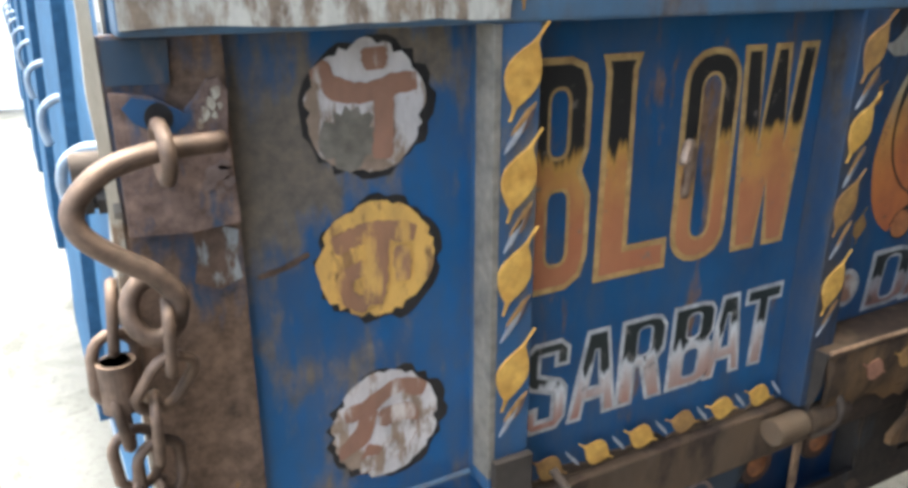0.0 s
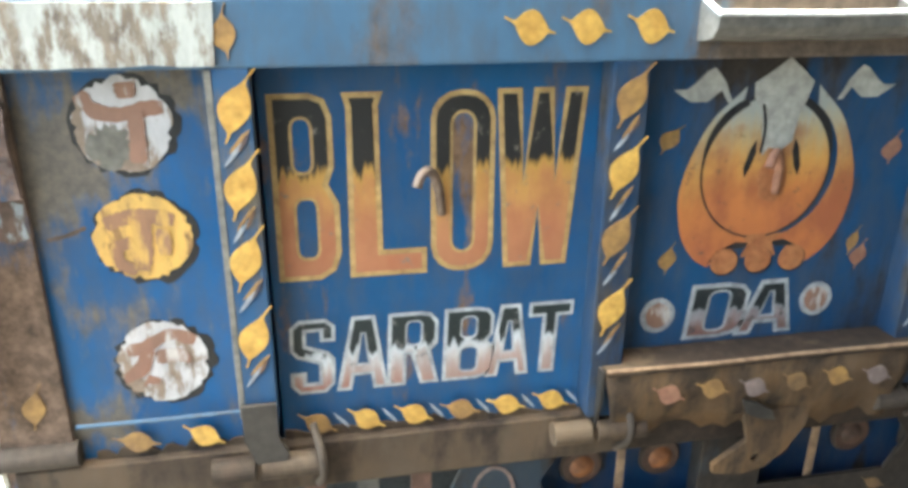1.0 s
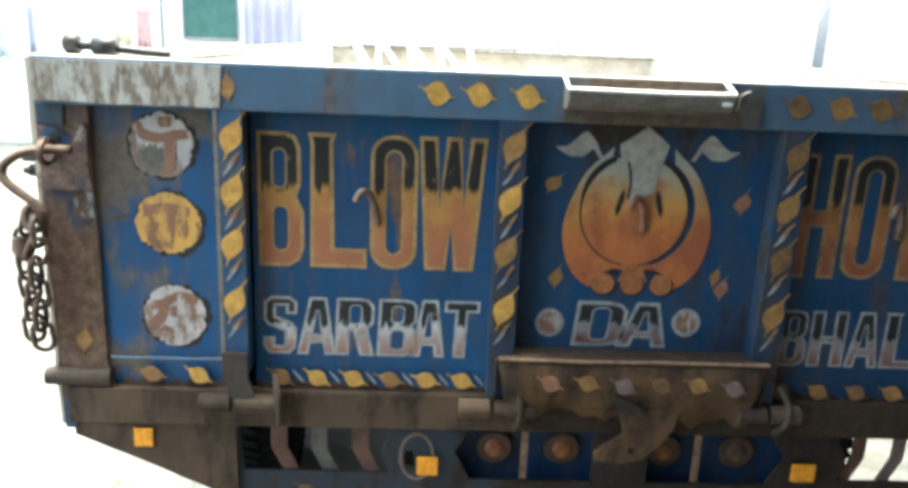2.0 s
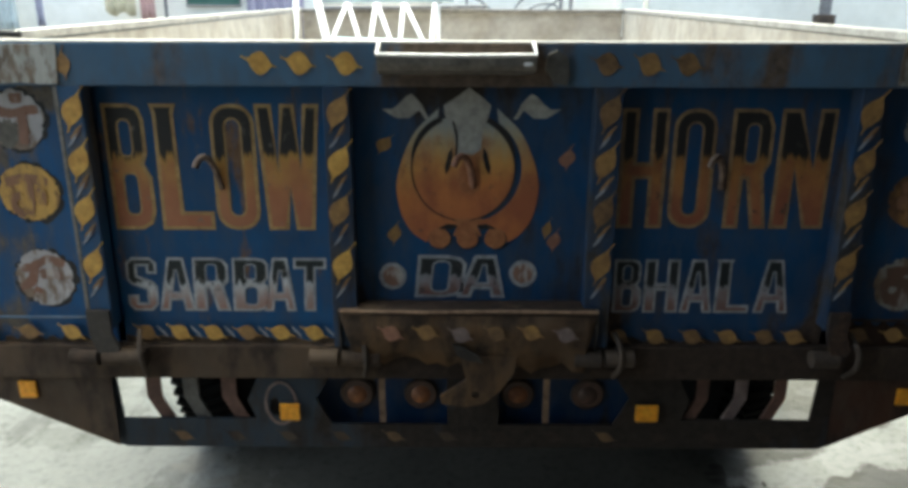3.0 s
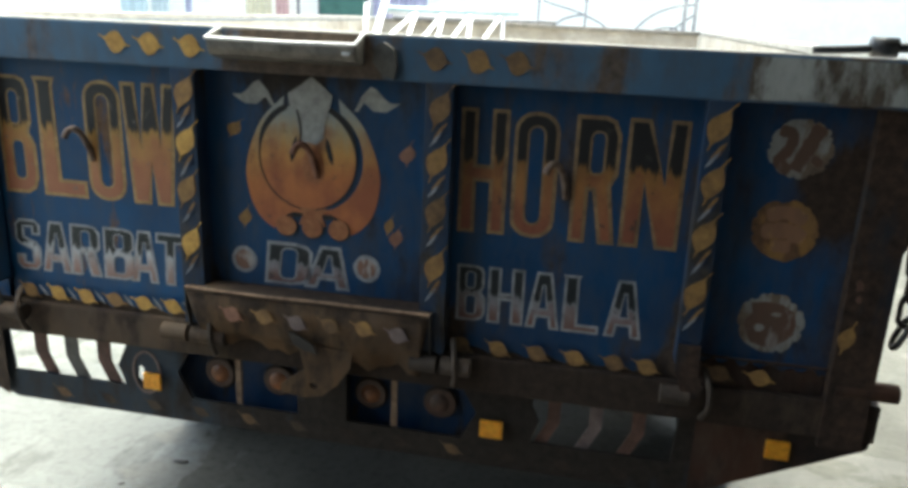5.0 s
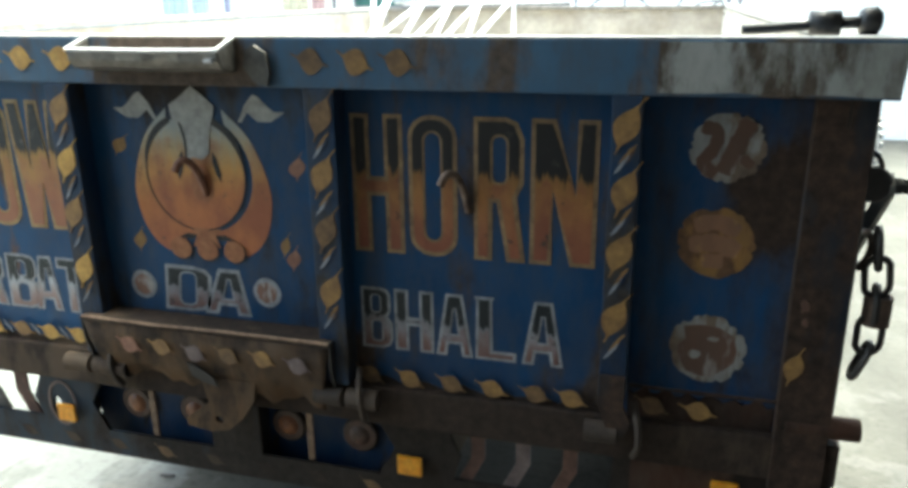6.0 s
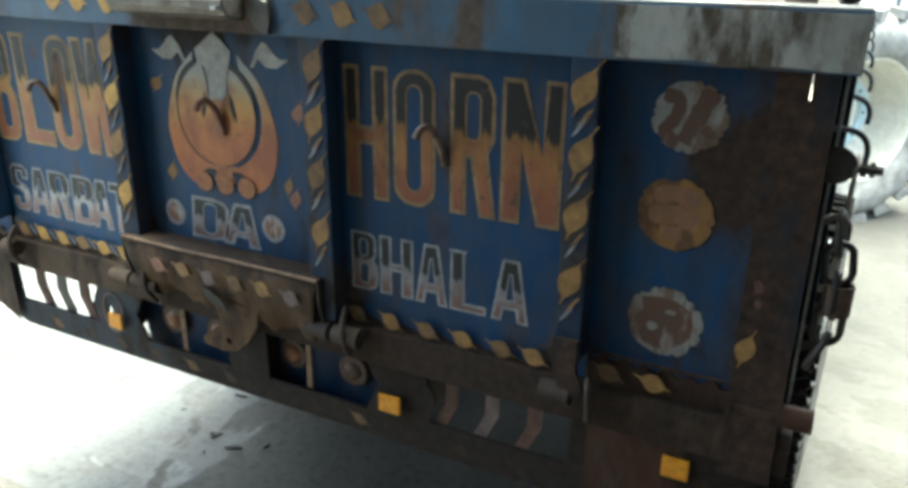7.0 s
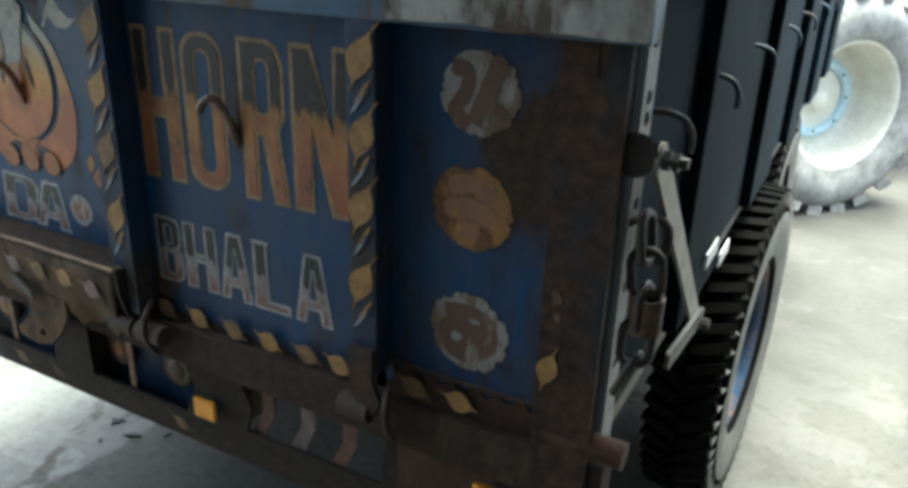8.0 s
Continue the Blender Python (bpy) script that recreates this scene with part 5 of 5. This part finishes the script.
def wheel_parts(parent, r, w, rim_r, tyre_mat, rim_mat, lugs, centre, outward, lug_h=0.02, dish=0.05, worn=False):
    """A wheel about the local x axis; outward is +1 or -1 along x."""
    cx, cy, cz = centre
    h = w / 2
    prof = [(rim_r, -h * 0.72), (rim_r + 0.02, -h * 0.86), ((r + rim_r) / 2, -h), (r - 0.09, -h * 0.94), (r - 0.035, -h * 0.78), (r - 0.006, -h * 0.55), (r, 0), (r - 0.006, h * 0.55), (r - 0.035, h * 0.78),
            (r - 0.09, h * 0.94), ((r + rim_r) / 2, h), (rim_r + 0.02, h * 0.86), (rim_r, h * 0.72)]
    bm = lathe(prof, 48)
    bmesh.ops.translate(bm, verts=bm.verts, vec=centre)
    tyre = part("tyre", bm, tyre_mat, parent, "treaded rubber tyre", True)
    tread = bmesh.new()
    for i in range(lugs):
        a = 2 * math.pi * i / lugs
        for s in (-1, 1):
            a2 = a + (math.pi / lugs if s > 0 else 0)
            reach = 0.90 if s == outward else 0.82
            m = Matrix.Translation(centre) @ Matrix.Rotation(a2, 4, "X") @ Matrix.Translation((s * h * (0.03 + reach / 2), 0, r - 0.004 + lug_h * 0.3)) @ Matrix.Rotation(radians(8 * s), 4, "Y") @ Matrix.Rotation(radians(18 * s), 4, "Z")
            vs = bmesh.ops.create_cube(tread, size=1.0, matrix=m @ Matrix.Diagonal((h * reach, 2 * math.pi * r / lugs * 0.48, lug_h * 1.8, 1)))["verts"]
    part("tread", tread, tyre_mat, tyre)
    if worn:
        # scuffed lug ends over the shoulder and dusty outer sidewall, both coloured as lit
        ends = bmesh.new()
        o = outward
        for i in range(lugs):
            a = 2 * math.pi * (i + (0.5 if o > 0 else 0)) / lugs
            step = 2 * math.pi / lugs
            tri = [(0.84 * h, a - 0.30 * step, r - 0.006), (0.84 * h, a + 0.30 * step, r - 0.006), (1.0 * h, a - 0.05 * step, r - 0.052), (0.95 * h, a, r + 0.004)]
            va, vb, vc, vd = [ends.verts.new((cx + o * x, cy - q * math.sin(t), cz + q * math.cos(t))) for x, t, q in tri]
            for f in ((va, vb, vd), (va, vd, vc), (vb, vc, vd), (va, vc, vb)):
                ends.faces.new(f)
        bmesh.ops.recalc_face_normals(ends, faces=ends.faces)
        part("tyre_shoulder", ends, RUBBER_SCUFFED_LIT, tyre, "scuffed grey tyre shoulder coloured as lit")
        ring = lathe([(r - 0.062, o * h * 0.995), ((r + rim_r) / 2 + 0.02, o * h * 1.02), ((r + rim_r) / 2 - 0.02, o * h * 1.02), (rim_r + 0.022, o * h * 0.90)], 48)
        bmesh.ops.translate(ring, verts=ring.verts, vec=centre)
        part("sidewall", ring, RUBBER_SCUFFED_LIT, tyre, "dusty grey sidewall coloured as lit", True)
    o = outward
    rim = lathe([(rim_r + 0.012, o * h * 0.74), (rim_r - 0.01, o * h * 0.76), (rim_r - 0.025, o * h * 0.5), (rim_r - 0.04, o * (h * 0.5 - dish)), (rim_r * 0.72, o * (h * 0.40 - dish)), (rim_r * 0.45, o * (h * 0.55 - dish)), (0.09, o * (h * 0.55 - dish)), (0.085, o * (h * 0.8 - dish)), (0.001, o * (h * 0.85 - dish))], 40)
    bmesh.ops.translate(rim, verts=rim.verts, vec=centre)
    rim_ob = part("rim", rim, rim_mat, parent, "", True)
    for i in range(8):
        a = 2 * math.pi * i / 8
        y, z = cy + rim_r * 0.53 * math.cos(a), cz + rim_r * 0.53 * math.sin(a)
        part("wheel_nut", tube([(cx + o * (h * 0.4 - dish), y, z), (cx + o * (h * 0.72 - dish), y, z)], 0.012, 6), RUST_DARK, rim_ob)


# The pair at y 2.70 is unseen, added to block light under the bed.
for s, wy in ((-1, 1.52), (1, 1.52), (-1, 2.70), (1, 2.70)):
    hub = new("wheel")
    hub.parent = trailer
    tagged(hub, "treaded trailer wheel with a dark dish rim")
    wheel_parts(hub, 0.50, 0.22, 0.27, RUBBER, DARK_BLUE, 56, (0, 0, 0), s, 0.016, 0.05, True)
    hub.matrix_basis = pose(s * (0.99 if wy > 2 else 1.076 if s > 0 else 1.012), wy, 0.510, 0, 0, -s * (2.5 if wy < 2 else 0.5))


# ---- things in the bed and behind ----
def lattice():
    ob = thing("lattice_frame", "white welded lattice frame leaning in the trailer bed", "metal frame")
    near, far = 2.68, 3.64
    def low(x):
        return (x, near, 1.545 - 0.03 * (x + 0.7))
    def high(x):
        return (x, far, 1.722)
    part("lower_chord", tube([low(-0.73), low(-0.12)], 0.017, 10), SKY_BLUE, ob, "light blue lower tube", True)
    part("upper_chord", tube([(-0.95, far, 1.744), (-0.06, far, 1.752)], 0.020, 10), SKY_BLUE, ob, "light blue upper tube", True)
    part("upper_angle", tube([high(-0.93), high(-0.16)], 0.013, 8), WHITE_STEEL, ob, "", True)
    part("rear_chord", tube([(-0.95, 3.84, 1.690), (0.16, 3.84, 1.702)], 0.014, 8), IRON, ob, "dark rear tube", True)
    part("end_post", tube([(-0.945, far, 1.80), (-0.715, near - 0.06, 1.53), (-0.70, near - 0.08, 1.07)], 0.021, 10), WHITE_STEEL, ob, "white end post", True)
    part("short_stub", tube([(-1.06, 3.60, 1.775), (-1.075, 3.50, 1.06)], 0.016, 8), WHITE_STEEL, ob, "", True)
    for xa, xb in ((-0.698, -0.745), (-0.554, -0.735), (-0.495, -0.560), (-0.387, -0.550), (-0.340, -0.382), (-0.214, -0.370), (-0.173, -0.181)):
        part("web_bar", tube([low(xa), high(xb)], 0.0125, 8), WHITE_STEEL, ob, "", True)
    part("leg", tube([(-0.14, near, 1.07), low(-0.14)], 0.014, 6), WHITE_STEEL, ob, "", True)
    part("leg", tube([(-0.16, far, 1.07), high(-0.16)], 0.014, 6), WHITE_STEEL, ob, "", True)
    return ob


lattice()


def latch_pin(s):
    ob = thing("latch_pin", "dark greasy latch pin lying on the top rail", "latch pin", "latch pins")
    z = 1.706
    part("sleeve", tube([(s * 1.014, 0.06, z), (s * 1.056, 0.06, z)], 0.018, 14), BLACK, ob, "", True)
    part("pin", tube([(s * 1.05, 0.06, z), (s * 1.10, 0.06, z + 0.002)], 0.009, 10), BLACK, ob, "", True)
    part("head", tube([(s * 1.082, 0.06, z + 0.002), (s * 1.088, 0.06, z + 0.002), (s * 1.104, 0.06, z + 0.003), (s * 1.111, 0.06, z + 0.003)], [0.016, 0.021, 0.021, 0.013], 16), BLACK, ob, "", True)
    part("handle", tube(spline([(s * 1.016, 0.06, z - 0.003), (s * 0.97, 0.066, z - 0.007), (s * 0.92, 0.07, z - 0.010)], 5), 0.0075, 8), BLACK, ob, "", True)


latch_pin(1)
latch_pin(-1)


def chain_link(centre, along, flat, length=0.070, width=0.042, r=0.0062):
    """The closed bar of one oval link."""
    d, f = Vector(along).normalized(), Vector(flat).normalized()
    f = (f - d * f.dot(d)).normalized()
    pts = []
    h = length / 2 - width / 2
    for i in range(16):
        a = 2 * math.pi * i / 16
        c, s = math.cos(a), math.sin(a)
        pts.append(Vector(centre) + d * (h * (1 if c > 0 else -1) + width / 2 * c) + f * (width / 2 * s))
    return loop_tube(pts, r, 6)


def chain(path, name_label, steel=CHAIN_STEEL, size=1.0):
    ob = thing("chain", name_label, "chain", "gate chains")
    line = spline(path, 12)
    run, want, k = 0.0, 0.0, 0
    for a, b in zip(line, line[1:]):
        run += (b - a).length
        if run >= want:
            flat = (1, 0.15, 0) if k % 2 else (0.1, 1, 0)
            part("link", chain_link(b, b - a, flat, 0.070 * size, 0.042 * size, 0.0062 * size), steel, ob, "", True)
            want += 0.052 * size
            k += 1


def left_hook():
    ob = thing("gate_hook", "bent rusty bar hook through a staple on the corner", "hook", "gate hooks")
    pts = [(-1.063, -0.055, 1.527), (-1.108, -0.065, 1.527), (-1.147, -0.070, 1.519), (-1.170, -0.075, 1.503), (-1.177, -0.078, 1.487), (-1.171, -0.080, 1.472),
           (-1.153, -0.080, 1.455), (-1.128, -0.080, 1.436), (-1.114, -0.080, 1.414), (-1.120, -0.080, 1.397)]
    part("bar", tube(spline(pts, 6), 0.0085, 10), CHAIN_STEEL, ob, "", True)
    part("staple", loop_tube([Vector((-1.108, -0.050 - 0.030 * math.cos(a), 1.522 + 0.021 * math.sin(a))) for a in [2 * math.pi * i / 16 for i in range(16)]], 0.006), CHAIN_STEEL, ob, "", True)
    part("eye", loop_tube([Vector((-1.131 + 0.0185 * math.cos(a), -0.068 + 0.008 * math.sin(a), 1.405 + 0.022 * math.sin(a))) for a in [2 * math.pi * i / 18 for i in range(18)]], 0.0075), CHAIN_STEEL, ob, "", True)
    part("bolt", tube([(-1.10, -0.005, 1.507), (-1.172, -0.005, 1.507)], 0.012, 10), RUST_DARK, ob, "", True)


left_hook()
chain([(-1.124, -0.076, 1.385), (-1.126, -0.074, 1.352), (-1.139, -0.068, 1.325), (-1.142, -0.064, 1.285), (-1.144, -0.06, 1.24), (-1.145, -0.055, 1.17)], "rusty oval-link chain hanging beside the corner post", CHAIN_STEEL, 0.84)
chain([(-1.160, -0.04, 1.395), (-1.164, -0.05, 1.36), (-1.166, -0.055, 1.32), (-1.160, -0.055, 1.27), (-1.164, -0.05, 1.22), (-1.162, -0.05, 1.17)], "rusty oval-link chain with a pipe socket", CHAIN_STEEL, 0.8)


def socket(x, y, z, r, h, steel=CHAIN_STEEL):
    ob = thing("pipe_socket", "short rusty pipe socket hung on the chain", "pipe socket", "pipe sockets", (x, y, z))
    bm = tube([(0, 0, -h), (0, 0, h)], r, 24, None, False)
    tube([(0, 0, h), (0, 0, -h)], r - 0.0035, 24, bm, False)
    bmesh.ops.bridge_loops(bm, edges=[e for e in bm.edges if len(e.link_faces) == 1 and e.verts[0].co.z > 0])
    bmesh.ops.bridge_loops(bm, edges=[e for e in bm.edges if len(e.link_faces) == 1 and e.verts[0].co.z < 0])
    bmesh.ops.recalc_face_normals(bm, faces=bm.faces)
    part("barrel", bm, steel, ob)


socket(-1.164, -0.058, 1.342, 0.0150, 0.021)
socket(1.152, 0.0, 1.283, 0.0205, 0.024, CHAIN_STEEL)
chain([(1.140, 0.0, 1.385), (1.145, 0.0, 1.34), (1.148, 0.0, 1.29), (1.146, -0.005, 1.25), (1.144, -0.005, 1.215), (1.138, -0.005, 1.195)], "dark oval-link chain hanging beside the corner post", GREASY, 0.9)


def mud_crumbs():
    """Loose dark crumbs of mud and straw on the concrete."""
    bm = bmesh.new()
    for x, y, size, turn in ((-0.845, 0.675, 0.030, 20), (-0.725, 0.635, 0.034, 25), (-0.945, 0.930, 0.030, 10), (-0.835, 0.660, 0.022, 70), (-0.80, 0.56, 0.016, 130), (-1.08, 0.74, 0.014, 40), (-0.62, 0.70, 0.018, 80)):
        vs = bmesh.ops.create_icosphere(bm, subdivisions=2, radius=1.0)["verts"]
        for v in vs:
            v.co *= 1 + random.uniform(-0.22, 0.22)
        bmesh.ops.transform(bm, verts=vs, matrix=pose(x, y, 0.004, 0, 0, turn) @ Matrix.Diagonal((size, size * 0.32, size * 0.22, 1)))
    tagged(new("mud_crumbs", mesh_of("mud_crumbs", bm, GREASY)), "small dark crumbs of mud lying on the concrete", "mud", "", "stuff")


mud_crumbs()


# ---- the tractor ahead of the trailer ----
def tractor():
    ob = thing("tractor", "dusty tractor with cream rims parked askew ahead of the trailer", "tractor")
    body = part("bonnet", box(-0.32, 0.32, 0.9, 2.3, 0.75, 1.30, 0.06), DUSTY, ob, "dusty pale bonnet")
    part("gearbox", box(-0.25, 0.25, -0.3, 0.95, 0.55, 0.95, 0.04), RUST_DARK, ob)
    part("seat", box(-0.22, 0.22, -0.25, 0.15, 1.05, 1.15, 0.04), BLACK, ob)
    part("seat_post", box(-0.05, 0.05, -0.1, 0.0, 0.94, 1.06), RUST_DARK, ob)
    part("rear_axle", tube([(-0.7, 0, 0.722), (0.7, 0, 0.722)], 0.07, 12), RUST_DARK, ob, "", True)
    part("front_axle", tube([(-0.62, 1.95, 0.42), (0.62, 1.95, 0.42)], 0.045, 10), RUST_DARK, ob, "", True)
    part("axle_pivot", box(-0.12, 0.12, 1.85, 2.05, 0.40, 0.78, 0.02), RUST_DARK, ob)
    for s in (-1, 1):
        hub = new("rear_wheel")
        hub.parent = ob
        wheel_parts(hub, 0.71, 0.40, 0.42, RUBBER_DUSTY, CREAM, 22, (s * 0.82, 0, 0.722), s, 0.035, 0.24)
        hub = new("front_wheel")
        hub.parent = ob
        wheel_parts(hub, 0.41, 0.20, 0.24, RUBBER_DUSTY, CREAM, 30, (s * 0.72, 1.95, 0.415), s, 0.02, 0.04)
    for s in (-1, 1):
        ring = lathe([(0.20, 0), (0.265, 0), (0.275, 0.02), (0.265, 0.04), (0.20, 0.04), (0.20, 0)], 36)
        bmesh.ops.translate(ring, verts=ring.verts, vec=(s * 0.70 - 0.02, 0, 0.722))
        part("wheel_weight", ring, SKY_BLUE, ob, "dull light blue hub ring", True)
    return ob


tractor().matrix_world = pose(1.13 - 0.82 * 0.74, 4.86 + 0.82 * 0.67, 0, 0, 0, -42)

# ---- the yard beyond ----
structure("wall_yard", box(-9.0, 2.7, 10.4, 10.6, 0, 3.2), PLASTER, "whitewashed yard wall")
structure("wall_house", box(2.55, 9.0, 9.4, 9.7, 0, 3.6), PLASTER_GREY, "pale plastered house wall")
structure("wall_left_yard", box(-9.0, -8.8, -4.6, 10.5, 0, 3.0), PLASTER, "whitewashed side wall of the yard")
structure("wall_right_yard", box(9.0, 9.2, -4.6, 9.6, 0, 3.0), PLASTER, "whitewashed side wall of the yard")


structure("pillar", box(2.16, 2.46, 9.3, 9.6, 0, 1.93, 0.02), PLASTER_GREY, "grey plastered gate pillar")


def pole(x, y, h, r, mat, label):
    ob = thing("post", label, "post", "", (x, y, 0))
    part("shaft", tube([(0, 0, 0), (0, 0, h)], r, 12), mat, ob, "", True)
    part("base", box(-r * 1.4, r * 1.4, -r * 1.4, r * 1.4, 0, 1.55, 0.01), RUST_DARK, ob)


pole(4.72, 8.9, 3.4, 0.075, IRON, "grey iron post with a dark foot")


def gate():
    ob = thing("yard_gate", "open-work iron yard gate with curved rods", "gate", "", (0, 9.8, 0))
    for x in (-0.55, 0.10, 1.42, 1.56):
        part("upright", tube([(x, 0, 0), (x, 0, 2.5)], 0.018 if x < 1.4 else 0.03, 8), IRON, ob, "", True)
    part("rail", tube([(-0.55, 0, 1.50), (1.56, 0, 1.50)], 0.018, 8), IRON, ob, "", True)
    part("rail", tube([(-0.55, 0, 2.35), (1.56, 0, 2.35)], 0.018, 8), IRON, ob, "", True)
    part("rail", tube([(-0.55, 0, 0.25), (1.56, 0, 0.25)], 0.018, 8), IRON, ob, "", True)
    for a in ([(-0.5, 1.95), (-0.1, 1.85), (0.1, 1.78), (0.32, 1.68), (0.5, 1.52)], [(0.75, 1.52), (0.82, 1.66), (1.0, 1.82), (1.25, 1.93), (1.55, 1.98)],
              [(0.9, 1.54), (1.08, 1.64), (1.3, 1.66), (1.4, 1.58)], [(-0.45, 1.52), (-0.2, 1.72), (0.1, 1.80)], [(1.1, 1.52), (1.3, 1.66), (1.55, 1.85)]):
        part("curved_rod", tube(spline([(x, 0, z) for x, z in a], 6), 0.014, 8), IRON, ob, "", True)


gate()


def curtain():
    ob = thing("curtain", "mauve cloth hanging against the yard wall", "curtain", "", (0, 10.34, 0))
    bm = bmesh.new()
    rows = []
    for i in range(41):
        u = i / 40
        x = -3.12 + 0.82 * u
        rows.append([bm.verts.new((x, 0.035 * math.sin(u * 34) + 0.012 * math.sin(u * 71), z)) for z in (0.3, 1.2, 2.0, 2.8)])
    for a, b in zip(rows, rows[1:]):
        for j in range(3):
            bm.faces.new((a[j], b[j], b[j + 1], a[j + 1]))
    c = part("cloth", bm, MAUVE, ob, "", True)
    c.modifiers.new("thick", "SOLIDIFY").thickness = 0.01
    part("rod", tube([(-3.17, 0.04, 2.8), (-2.25, 0.04, 2.8)], 0.022, 8), IRON, ob, "", True)


curtain()


def board(x0, x1, z0, z1, y, mat, label):
    ob = thing("wall_board", label, "board", "", (0, y, 0))
    part("panel", box(x0, x1, 0, 0.04, z0, z1, 0.005), mat, ob)
    part("frame", loop_tube([(x0, 0, z0), (x1, 0, z0), (x1, 0, z1), (x0, 0, z1)], 0.02), IRON, ob)


board(-4.0, -3.22, 1.62, 2.2, 10.33, GREEN, "dark green board on the whitewashed wall")


def washing():
    cloths = ((-6.95, 0.45, 0.86, (0.60, 0.72, 0.76)), (-6.5, 0.28, 0.88, (0.66, 0.75, 0.78)), (-6.02, 0.10, 0.80, (0.55, 0.55, 0.70)), (-4.86, 0.44, 0.62, (0.80, 0.72, 0.52)), (-4.47, 0.22, 0.70, (0.76, 0.50, 0.48)))
    line = thing("washing_line", "thin line strung across the yard", "washing line", "", (0, 10.0, 0))
    part("cord", tube([(-8.81, 0, 2.12), (-4.2, 0, 2.12)], 0.008, 6), IRON, line)
    part("prop", tube([(-4.2, 0, 0), (-4.2, 0, 2.2)], 0.025, 8), IRON, line)
    for x, w, drop, c in cloths:
        ob = thing("hung_cloth", "coloured cloth hanging on a line", "cloth", "washing", (x, 10.0, 0))
        bm = bmesh.new()
        rows = [[bm.verts.new((w * (i / 12 - 0.5), 0.03 * math.sin(i * 1.7 + x) * min(j, 1), 2.122 - drop * j / 4 + (0.03 * math.sin(i * 0.9 + x) if j == 4 else 0))) for j in range(5)] for i in range(13)]
        for a, b in zip(rows, rows[1:]):
            for j in range(4):
                bm.faces.new((a[j], a[j + 1], b[j + 1], b[j]))
        dark = tuple(v * 0.7 for v in c)
        p = part("cloth", bm, mottled("cloth_dye", dark, c, 6.0, 0.9), ob, "", True)
        p.modifiers.new("thick", "SOLIDIFY").thickness = 0.006


washing()
